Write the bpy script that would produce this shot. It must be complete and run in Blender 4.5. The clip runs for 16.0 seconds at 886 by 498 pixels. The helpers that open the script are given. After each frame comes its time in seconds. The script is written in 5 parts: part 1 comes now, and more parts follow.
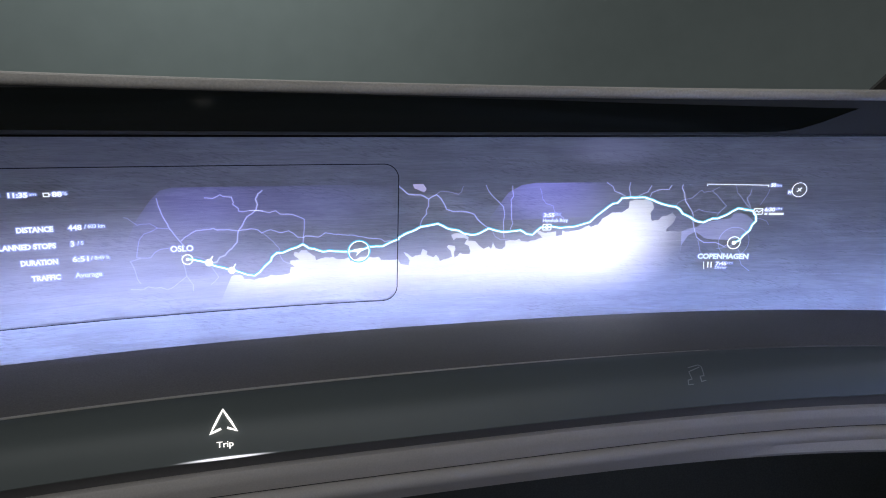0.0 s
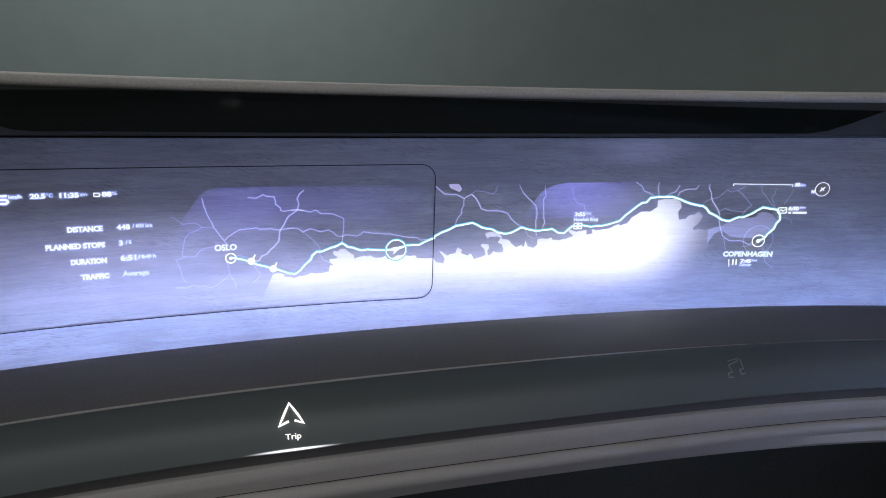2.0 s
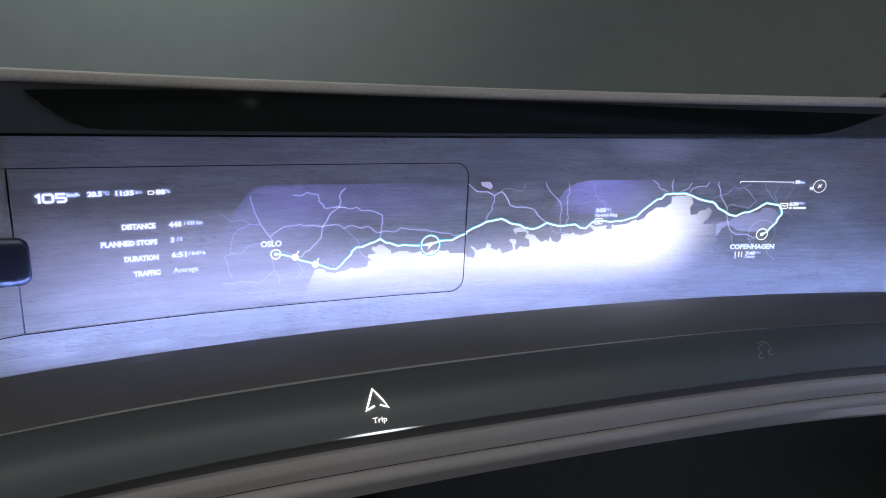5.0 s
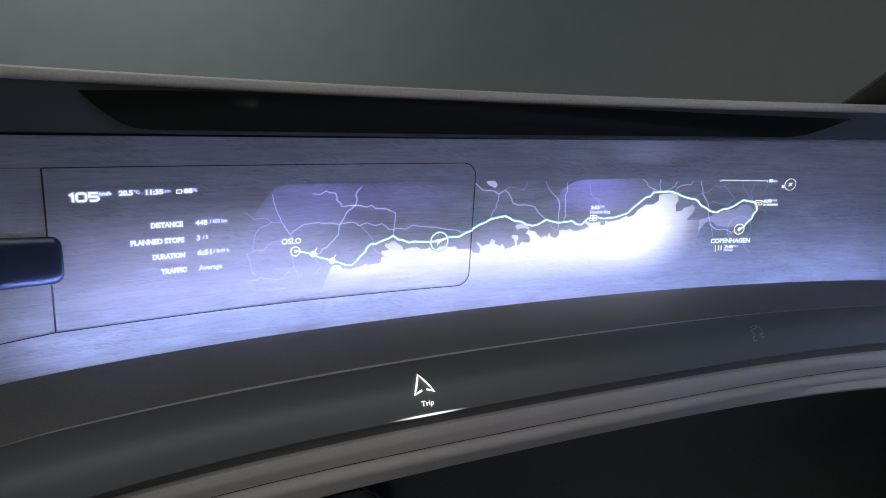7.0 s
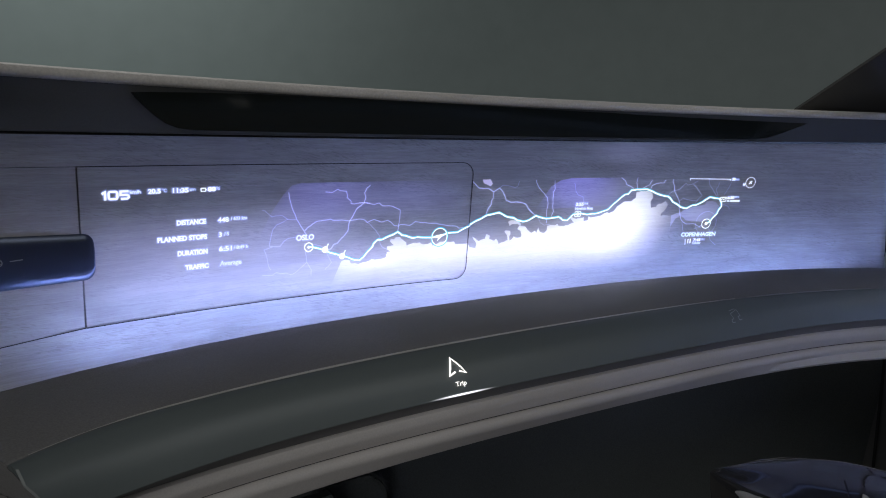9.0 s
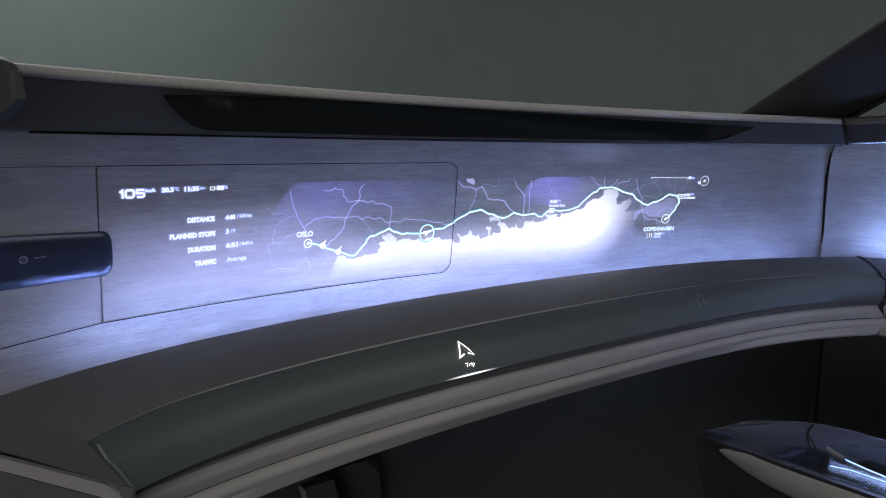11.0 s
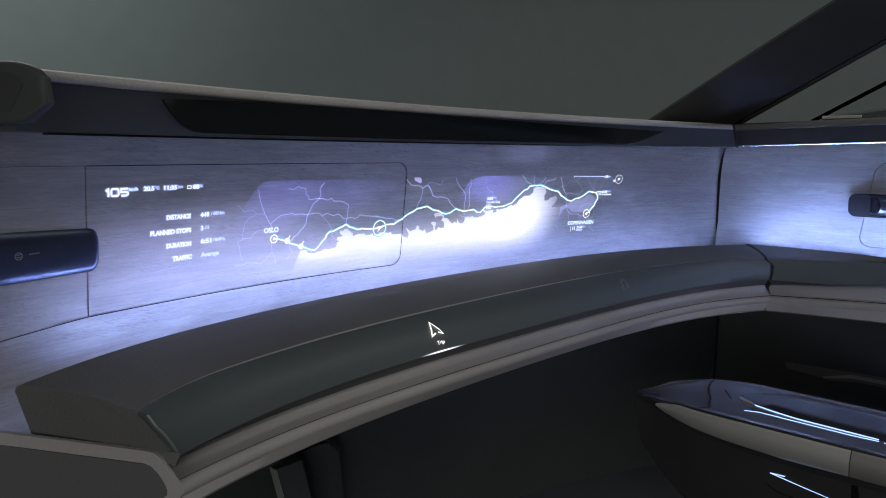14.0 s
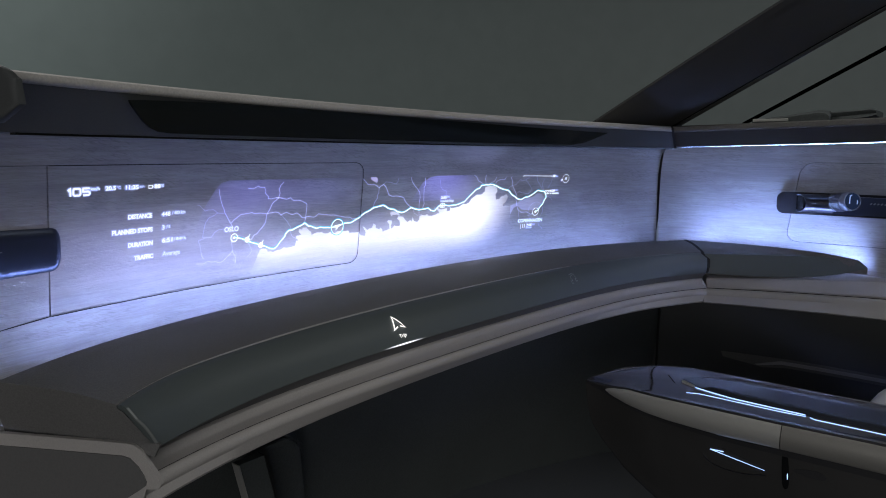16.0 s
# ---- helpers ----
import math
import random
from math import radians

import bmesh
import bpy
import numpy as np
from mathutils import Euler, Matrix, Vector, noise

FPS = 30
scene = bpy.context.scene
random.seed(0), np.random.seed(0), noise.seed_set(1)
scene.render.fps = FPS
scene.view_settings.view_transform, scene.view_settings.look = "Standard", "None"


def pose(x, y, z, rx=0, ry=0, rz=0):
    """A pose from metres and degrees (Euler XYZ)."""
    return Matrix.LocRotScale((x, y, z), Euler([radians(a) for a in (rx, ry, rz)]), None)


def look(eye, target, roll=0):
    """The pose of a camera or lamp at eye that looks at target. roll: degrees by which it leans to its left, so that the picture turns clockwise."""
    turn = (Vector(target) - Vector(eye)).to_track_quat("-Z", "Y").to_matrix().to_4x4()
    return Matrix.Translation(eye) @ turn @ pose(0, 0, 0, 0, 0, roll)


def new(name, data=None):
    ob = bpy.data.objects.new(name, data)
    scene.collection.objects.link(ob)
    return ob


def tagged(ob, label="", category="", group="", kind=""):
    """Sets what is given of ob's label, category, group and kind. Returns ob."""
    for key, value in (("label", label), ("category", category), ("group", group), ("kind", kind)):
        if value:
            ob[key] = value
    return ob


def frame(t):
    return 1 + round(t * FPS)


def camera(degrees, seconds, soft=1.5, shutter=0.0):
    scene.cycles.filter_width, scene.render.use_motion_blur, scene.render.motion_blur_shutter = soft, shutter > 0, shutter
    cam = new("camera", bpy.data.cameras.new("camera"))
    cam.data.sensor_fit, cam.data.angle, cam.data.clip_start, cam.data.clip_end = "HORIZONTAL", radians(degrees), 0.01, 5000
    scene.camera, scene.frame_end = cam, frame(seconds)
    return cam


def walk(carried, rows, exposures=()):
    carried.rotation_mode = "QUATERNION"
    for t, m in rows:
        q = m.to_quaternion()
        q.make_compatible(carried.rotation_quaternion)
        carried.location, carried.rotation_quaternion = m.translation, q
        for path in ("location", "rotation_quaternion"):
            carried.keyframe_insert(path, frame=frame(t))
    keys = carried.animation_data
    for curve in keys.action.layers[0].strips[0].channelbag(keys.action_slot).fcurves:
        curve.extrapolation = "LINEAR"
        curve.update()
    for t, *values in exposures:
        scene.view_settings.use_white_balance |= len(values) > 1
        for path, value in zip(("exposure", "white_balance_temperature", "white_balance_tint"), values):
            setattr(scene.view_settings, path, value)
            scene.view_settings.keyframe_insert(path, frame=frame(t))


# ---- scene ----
cam = camera(65.9, 16.0, soft=1.0)
METRES, EYE, TILT, LEAN, TURN = 0.62, 0.72, 0.0, 0.0, -17.3
ROWS = [
    (0.0, 0.0, 0.0, 0.0, -0.02, -8.78, 0.11),
    (0.5, -0.0135, -0.0055, 0.0010, 0.12, -8.79, 0.14),
    (1.0, -0.0320, -0.0119, 0.0014, -0.03, -8.80, 0.12),
    (1.5, -0.0597, -0.0199, 0.0016, -0.44, -8.8, 0.14),
    (2.0, -0.0912, -0.0295, 0.002, -0.93, -8.79, 0.09),
    (2.5, -0.1194, -0.0378, 0.0027, -1.36, -8.84, 0.1),
    (3.0, -0.1521, -0.0464, 0.0024, -1.97, -8.82, 0.1),
    (3.5, -0.1799, -0.0547, 0.0026, -2.61, -8.82, 0.03),
    (4.0, -0.2084, -0.0632, 0.0019, -3.38, -8.8, 0.01),
    (6.5, -0.3649, -0.1124, 0.0012, -8.68, -8.74, -0.18),
    (7.0, -0.4109, -0.1265, -0.0006, -10.08, -8.66, -0.21),
    (7.5, -0.4566, -0.1394, 0.0001, -11.41, -8.68, -0.3),
    (8.0, -0.4996, -0.1523, -0.0003, -12.87, -8.65, -0.35),
    (8.5, -0.5353, -0.164, -0.001, -14.18, -8.6, -0.38),
    (9.0, -0.5706, -0.1765, -0.0009, -15.58, -8.6, -0.4),
    (11.5, -0.7426, -0.2391, -0.0077, -22.26, -8.25, -0.41),
    (12.0, -0.7742, -0.2511, -0.0079, -23.68, -8.22, -0.43),
    (12.5, -0.8012, -0.264, -0.0083, -24.97, -8.18, -0.43),
    (13.0, -0.832, -0.2737, -0.0076, -26.53, -8.19, -0.51),
    (13.5, -0.8569, -0.2876, -0.0075, -27.86, -8.15, -0.5),
    (14.0, -0.8837, -0.2994, -0.0068, -29.4, -8.17, -0.54),
    (14.5, -0.9081, -0.3096, -0.0069, -30.91, -8.14, -0.59),
    (15.0, -0.9259, -0.3214, -0.0062, -32.28, -8.14, -0.6),
    (15.5, -0.9364, -0.326, -0.0059, -33.34, -8.15, -0.64),
    (16.0, -0.9379, -0.3298, -0.0054, -34.06, -8.15, -0.67),
]
walk(cam, [(t, pose(0, 0, EYE, TILT, LEAN, TURN) @ pose(METRES * x, METRES * y, METRES * z, 90 + pitch, roll, yaw)) for t, x, y, z, yaw, pitch, roll in ROWS])
# light: a dim studio, the cabin's own light strips, the lit display
world = bpy.data.worlds.new("studio_world")
world.use_nodes = True
scene.world = world
world.node_tree.nodes["Background"].inputs[0].default_value = (0.55, 0.6, 0.6, 1)
world.node_tree.nodes["Background"].inputs[1].default_value = 0.04


def lamp(name, kind, energy, colour, m, **settings):
    data = bpy.data.lights.new(name, kind)
    data.energy, data.color = energy, colour
    if kind == "AREA":
        data.shape, data.size, data.size_y = "RECTANGLE", settings["size"], settings["size_y"]
        data.spread = radians(settings["spread"] if "spread" in settings else 180)
    if kind == "SPOT":
        data.spot_size, data.spot_blend, data.shadow_soft_size = radians(settings["cone"]), settings["blend"], settings["soft"]
    ob = new(name, data)
    ob.matrix_world = m
    return ob


lamp("studio_softbox", "AREA", 24, (0.97, 1.0, 1.0), look((0.7, -1.6, 2.9), (0.3, 0.6, 0.5)), size=3.0, size_y=1.4)
# low_fill and its like: an added low lamp that lifts footwell, moulding and pod
lamp("low_fill", "AREA", 17, (0.98, 0.99, 1.0), look((-2.65, -1.4, 0.75), (0.0, 0.5, 0.4)), size=2.2, size_y=1.2)
lamp("studio_top_light", "AREA", 54, (0.98, 0.99, 0.98), look((-0.4, 3.5, 2.7), (0.1, 0.7, 0.75)), size=2.6, size_y=0.7)
lamp("backdrop_lamp", "AREA", 29, (0.86, 1.0, 0.97), look((-0.12, 3.1, 3.7), (-0.25, 5.0, 2.0)), size=1.0, size_y=0.5)
lamp("side_wall_lamp", "AREA", 1.2, (0.82, 1.0, 0.97), look((2.6, 1.4, 3.7), (6.0, 2.6, 1.6)), size=1.6, size_y=0.8)

# added blue fill, no known source: tints the right of the touch band
lamp("rear_blue_fill", "AREA", 0.2, (0.34, 0.48, 1.0), look((0.90, -0.62, 0.62), (0.62, 0.45, 0.585)), size=0.7, size_y=0.10, spread=36)

# ---- materials ----


def material(name, colour, rough=0.5, metal=0.0, grain=(), stain=0.0, bump=0.0, bump_scale=200.0, coat=0.0, uv=False):
    """grain: (scale, amount); stain: slow variation; bump: height in metres of fine relief."""
    m = bpy.data.materials.new(name)
    m.use_nodes = True
    n, l = m.node_tree.nodes, m.node_tree.links
    p = n["Principled BSDF"]
    p.inputs["Roughness"].default_value, p.inputs["Metallic"].default_value = rough, metal
    p.inputs["Coat Weight"].default_value = coat
    p.inputs["Base Color"].default_value = (*colour, 1)
    where = n.new("ShaderNodeTexCoord").outputs["UV" if uv else "Object"]
    if grain or stain:
        a, b = n.new("ShaderNodeTexNoise"), n.new("ShaderNodeTexNoise")
        a.inputs["Scale"].default_value = grain[0] if grain else 100
        a.inputs["Detail"].default_value = 6
        b.inputs["Scale"].default_value, b.inputs["Detail"].default_value = 6.0, 3
        l.new(where, a.inputs["Vector"])
        l.new(where, b.inputs["Vector"])
        ga = n.new("ShaderNodeMapRange")
        amount = grain[1] if grain else 0.0
        ga.inputs["From Min"].default_value, ga.inputs["From Max"].default_value = 0.25, 0.75
        ga.inputs["To Min"].default_value, ga.inputs["To Max"].default_value = 1 - amount, 1 + amount
        gb = n.new("ShaderNodeMapRange")
        gb.inputs["From Min"].default_value, gb.inputs["From Max"].default_value = 0.3, 0.7
        gb.inputs["To Min"].default_value, gb.inputs["To Max"].default_value = 1 - stain, 1 + stain
        l.new(a.outputs["Fac"], ga.inputs["Value"])
        l.new(b.outputs["Fac"], gb.inputs["Value"])
        f = n.new("ShaderNodeMath")
        f.operation = "MULTIPLY"
        l.new(ga.outputs[0], f.inputs[0])
        l.new(gb.outputs[0], f.inputs[1])
        c = n.new("ShaderNodeVectorMath")
        c.operation = "SCALE"
        c.inputs[0].default_value = colour
        l.new(f.outputs[0], c.inputs["Scale"])
        l.new(c.outputs[0], p.inputs["Base Color"])
    if bump:
        t = n.new("ShaderNodeTexNoise")
        t.inputs["Scale"].default_value, t.inputs["Detail"].default_value = bump_scale, 4
        l.new(where, t.inputs["Vector"])
        k = n.new("ShaderNodeBump")
        k.inputs["Distance"].default_value, k.inputs["Strength"].default_value = bump, 1.0
        l.new(t.outputs["Fac"], k.inputs["Height"])
        l.new(k.outputs[0], p.inputs["Normal"])
    return m


def veneer(name, base, dark):
    """Open-pored wood veneer, its grain along the panel: fine pores, streaks and slow cloudy figure."""
    m = bpy.data.materials.new(name)
    m.use_nodes = True
    n, l = m.node_tree.nodes, m.node_tree.links
    p = n["Principled BSDF"]
    p.inputs["Roughness"].default_value = 0.55
    p.inputs["Specular IOR Level"].default_value = 0.35
    uv = n.new("ShaderNodeTexCoord").outputs["UV"]

    def streaks(sx, sz, detail, distortion=0.0, slant=0.0):
        turn, v = n.new("ShaderNodeMapping"), n.new("ShaderNodeMapping")
        turn.inputs["Rotation"].default_value = (0, 0, slant)
        v.inputs["Scale"].default_value = (sx, sz, 1)
        t = n.new("ShaderNodeTexNoise")
        t.inputs["Scale"].default_value, t.inputs["Detail"].default_value = 1.0, detail
        t.inputs["Distortion"].default_value = distortion
        l.new(uv, turn.inputs["Vector"])
        l.new(turn.outputs[0], v.inputs["Vector"])
        l.new(v.outputs[0], t.inputs["Vector"])
        return t.outputs["Fac"]

    fine, mid, slow, pores = streaks(60, 1300, 5, 0.5), streaks(9, 140, 5, 1.6), streaks(8, 22, 4, 1.0), streaks(110, 900, 2, 0.2)

    def ramp(src, lo, hi, a, b):
        r = n.new("ShaderNodeMapRange")
        for k, v in zip(("From Min", "From Max", "To Min", "To Max"), (lo, hi, a, b)):
            r.inputs[k].default_value = v
        l.new(src, r.inputs["Value"])
        return r.outputs[0]

    def mul(a, b):
        k = n.new("ShaderNodeMath")
        k.operation = "MULTIPLY"
        l.new(a, k.inputs[0])
        l.new(b, k.inputs[1])
        return k.outputs[0]

    f = mul(mul(ramp(fine, 0.3, 0.62, 0.70, 1.0), ramp(mid, 0.3, 0.7, 0.70, 1.08)), ramp(slow, 0.3, 0.7, 0.72, 1.12))
    f = mul(f, ramp(pores, 0.64, 0.74, 1.0, 0.78))
    dashes, patches = streaks(95, 640, 3, 0.6, radians(14)), streaks(7, 30, 2, 0.5)
    f = mul(f, ramp(mul(dashes, ramp(patches, 0.35, 0.65, 0.82, 1.12)), 0.57, 0.69, 1.0, 0.62))
    mix = n.new("ShaderNodeMix")
    mix.data_type = "RGBA"
    mix.inputs["A"].default_value, mix.inputs["B"].default_value = (*dark, 1), (*base, 1)
    l.new(f, mix.inputs["Factor"])
    l.new(mix.outputs["Result"], p.inputs["Base Color"])
    k = n.new("ShaderNodeBump")
    k.inputs["Distance"].default_value, k.inputs["Strength"].default_value = 0.00025, 0.8
    l.new(fine, k.inputs["Height"])
    l.new(k.outputs[0], p.inputs["Normal"])
    return m


def glow(name, colour, strength):
    m = bpy.data.materials.new(name)
    m.use_nodes = True
    n, l = m.node_tree.nodes, m.node_tree.links
    n.remove(n["Principled BSDF"])
    e = n.new("ShaderNodeEmission")
    e.inputs[0].default_value, e.inputs[1].default_value = (*colour, 1), strength
    l.new(e.outputs[0], n["Material Output"].inputs[0])
    return m


def glow_through(name, colour, strength):
    """Light that comes through the veneer and adds to what the wood shows."""
    m = glow(name, colour, strength)
    n, l = m.node_tree.nodes, m.node_tree.links
    t, a = n.new("ShaderNodeBsdfTransparent"), n.new("ShaderNodeAddShader")
    l.new(n["Emission"].outputs[0], a.inputs[0])
    l.new(t.outputs[0], a.inputs[1])
    l.new(a.outputs[0], n["Material Output"].inputs[0])
    return m


def fading_glow(name, colour, strength, blobs, ceiling=1.0):
    """Light of the display, and painted glow round it, that fades out over the panel. blobs: (u, z, half width, half
    height, amount) in metres along the panel, added up.
    """
    m = bpy.data.materials.new(name)
    m.use_nodes = True
    n, l = m.node_tree.nodes, m.node_tree.links
    n.remove(n["Principled BSDF"])
    uv = n.new("ShaderNodeTexCoord").outputs["UV"]
    total = None
    for u, z, w, h, amount in blobs:
        v = n.new("ShaderNodeMapping")
        v.vector_type = "POINT"
        v.inputs["Location"].default_value = (-u / w, -z / h, 0)
        v.inputs["Scale"].default_value = (1 / w, 1 / h, 1)
        g = n.new("ShaderNodeTexGradient")
        g.gradient_type = "SPHERICAL"
        l.new(uv, v.inputs["Vector"])
        l.new(v.outputs[0], g.inputs["Vector"])
        s = n.new("ShaderNodeMapRange")
        s.interpolation_type = "SMOOTHERSTEP"
        s.inputs["To Max"].default_value = amount
        l.new(g.outputs["Fac"], s.inputs["Value"])
        if total is None:
            total = s.outputs[0]
        else:
            k = n.new("ShaderNodeMath")
            k.operation = "ADD"
            l.new(total, k.inputs[0])
            l.new(s.outputs[0], k.inputs[1])
            total = k.outputs[0]
    k = n.new("ShaderNodeMath")
    k.operation = "MULTIPLY"
    k.inputs[1].default_value = strength
    l.new(total, k.inputs[0])
    e, t, a = n.new("ShaderNodeEmission"), n.new("ShaderNodeBsdfTransparent"), n.new("ShaderNodeAddShader")
    e.inputs[0].default_value = (*colour, 1)
    l.new(k.outputs[0], e.inputs[1])
    l.new(e.outputs[0], a.inputs[0])
    l.new(t.outputs[0], a.inputs[1])
    l.new(a.outputs[0], n["Material Output"].inputs[0])
    return m


WOOD = veneer("grey_oak_veneer", (0.39, 0.375, 0.365), (0.15, 0.138, 0.13))
LEATHER = material("dark_grey_leather", (0.158, 0.152, 0.147), 0.60, grain=(700, 0.20), stain=0.12, bump=0.0002, bump_scale=1400)
COWL_SKIN = material("slate_leather", (0.058, 0.060, 0.060), 0.6, grain=(800, 0.12), stain=0.08, bump=0.00012, bump_scale=1800)
SUEDE = material("taupe_suede", (0.46, 0.43, 0.40), 0.85, grain=(420, 0.16), stain=0.12, bump=0.0002, bump_scale=900)
TAUPE = material("taupe_trim", (0.45, 0.418, 0.398), 0.6, grain=(700, 0.08), stain=0.06, bump=0.00008, bump_scale=1500)
TOUCH = material("smoked_touch_panel", (0.106, 0.122, 0.121), 0.46, stain=0.05)
TOUCH_EDGE = material("smoked_panel_lit_edge", (0.21, 0.22, 0.215), 0.4)
SMOKED = material("smoked_gloss_shell", (0.032, 0.031, 0.033), 0.06, stain=0.3, coat=0.4)
UNDER = material("black_under_shell", (0.042, 0.040, 0.039), 0.10, stain=0.3, coat=0.5)
GLOSS = material("piano_black", (0.036, 0.034, 0.036), 0.14, stain=0.15, coat=0.5)
SLOT_BLACK = material("black_slot", (0.003, 0.003, 0.004), 0.25)
DARK = material("matt_black_plastic", (0.078, 0.086, 0.084), 0.7, grain=(300, 0.2), bump=0.0002, bump_scale=900)
SLOT_GLOSS = material("gloss_black_slot", (0.010, 0.012, 0.010), 0.10)
CAP = material("dark_end_panel", (0.135, 0.130, 0.128), 0.7, stain=0.06, grain=(600, 0.08))
INLAY = material("satin_inlay", (0.64, 0.62, 0.58), 0.36, 0.55, grain=(900, 0.05))
# shaded copy of INLAY: the weaker reflection further back is put into its colour
INLAY_SHADED = material("satin_inlay_shaded", (0.40, 0.38, 0.35), 0.36, 0.55, grain=(900, 0.05))
SATIN = material("satin_aluminium", (0.36, 0.36, 0.37), 0.42, 1.0, grain=(900, 0.06))
CHROME = material("dark_chrome", (0.17, 0.17, 0.19), 0.30, 1.0)
PODSKIN = material("smoked_satin_lid", (0.026, 0.028, 0.036), 0.20)
NAVY = material("blue_black_metal", (0.070, 0.082, 0.120), 0.30, 0.7, stain=0.05)
LINING = material("dark_grey_door_lining", (0.085, 0.085, 0.083), 0.8, grain=(700, 0.15), stain=0.1, bump=0.0001, bump_scale=1500)
PILLAR = material("grey_black_pillar_cloth", (0.056, 0.055, 0.054), 0.85, grain=(700, 0.15), stain=0.1, bump=0.0001, bump_scale=1500)
EDGE = material("satin_beige_lit_edge", (0.44, 0.415, 0.39), 0.34, grain=(700, 0.08))
LEDGE = material("dark_taupe_suede", (0.19, 0.178, 0.168), 0.85, grain=(420, 0.16), stain=0.12, bump=0.0002, bump_scale=900)
RUBBER = material("black_rubber", (0.010, 0.010, 0.010), 0.8)
FELT = material("black_felt", (0.060, 0.066, 0.064), 0.9, grain=(500, 0.25), stain=0.1, bump=0.0003, bump_scale=900)
CARPET = material("black_carpet", (0.10, 0.104, 0.110), 0.95, grain=(700, 0.4), bump=0.002, bump_scale=600)
REST = material("footrest_rubber", (0.070, 0.076, 0.076), 0.75, grain=(300, 0.2), bump=0.0002, bump_scale=900)
SEAT = material("pale_seat_leather", (0.78, 0.77, 0.78), 0.55, grain=(700, 0.06), stain=0.04, bump=0.0001, bump_scale=1500)
BACKDROP = material("grey_paper_backdrop", (0.41, 0.45, 0.445), 0.95, stain=0.03)
STUDIO = material("dark_studio_paint", (0.05, 0.05, 0.05), 0.9, stain=0.1)
FAINT = material("unlit_icon", (0.34, 0.36, 0.36), 0.5)
LED = glow("cool_led", (0.350, 0.465, 1.0), 82.0)
LED_SIDE = glow("cool_led_side", (0.31, 0.43, 1.0), 60.0)
LED_DOOR = glow("cool_led_door", (0.30, 0.44, 1.0), 215.0)
DOOR_LED = glow("door_light_line", (0.34, 0.50, 1.0), 20.0)
LED_COWL = glow("cool_led_cowl", (0.30, 0.42, 1.0), 0.3)
BELT = material("charcoal_leather", (0.050, 0.050, 0.050), 0.62, grain=(800, 0.12), stain=0.08, bump=0.00012, bump_scale=1800)
TEXT = glow("display_text", (0.82, 0.88, 1.0), 1.25)
TEXT_DIM = glow("display_text_small", (0.72, 0.8, 1.0), 1.2)
TEXT_HALO = glow_through("painted_text_halo", (0.26, 0.36, 1.0), 0.30)
TEXT_HALO_WIDE = glow_through("painted_text_halo_wide", (0.22, 0.32, 1.0), 0.12)
ROUTE = glow("display_route", (0.88, 0.97, 1.0), 1.5)
ROUTE_EDGE = glow("display_route_edge", (0.14, 0.62, 0.92), 1.0)
ROAD = glow_through("display_road", (0.58, 0.62, 1.0), 0.50)
ROAD_DIM = glow_through("display_road_far", (0.55, 0.58, 1.0), 0.28)
WHITE = glow("lit_icon", (1.0, 0.97, 0.93), 1.4)

# ---- shapes ----
RADIUS, CX, CY, LEAN_WOOD = 1.7286, 0.0253, -0.9185, -0.1154
COWL_RADIUS, COWL_X, COWL_Y, COWL_LEAN = 1.641, 0.036, -0.832, -0.13


def on_wood(u, z, off=0.0):
    """A point u metres along the curved panel, at the height z, off metres in front of it."""
    a, r = u / RADIUS, RADIUS - off
    return Vector((CX + r * math.sin(a), CY + r * math.cos(a) + LEAN_WOOD * (z - 0.6), z))


def on_cowl(u, z, off=0.0):
    """The same on the cowl's own, slightly tighter arc."""
    a, r = u / COWL_RADIUS, COWL_RADIUS - off
    return Vector((COWL_X + r * math.sin(a), COWL_Y + r * math.cos(a) + COWL_LEAN * (z - 0.6), z))


def finish(bm, name, mat, parent=None, label="", sharp=38):
    me = bpy.data.meshes.new(name)
    bmesh.ops.recalc_face_normals(bm, faces=bm.faces[:])
    bm.to_mesh(me)
    bm.free()
    me.materials.append(mat)
    for poly in me.polygons:
        poly.use_smooth = True
    me.set_sharp_from_angle(angle=radians(sharp))
    ob = new(name, me)
    ob.parent = parent
    if label:
        tagged(ob, label)
    return ob


def part(name, bm, mat, parent, label="", sharp=38):
    return finish(bm, name, mat, parent, label, sharp)


def thing(name, label, category, group="", kind=""):
    return tagged(new(name), label, category, group, kind)


def bend(bm, place, depth):
    """Takes a flat mesh in (u, 0, z), thickens it by depth and lays it on a surface with place(u, z, off)."""
    lay = bm.loops.layers.uv.new("UVMap")
    if depth:
        out = bmesh.ops.extrude_face_region(bm, geom=bm.faces[:])
        for v in out["geom"]:
            if isinstance(v, bmesh.types.BMVert):
                v.co.y += depth
    for f in bm.faces:
        for lp in f.loops:
            lp[lay].uv = (lp.vert.co.x, lp.vert.co.z)
    for v in bm.verts:
        v.co = place(v.co.x, v.co.z, -v.co.y)
    return bm


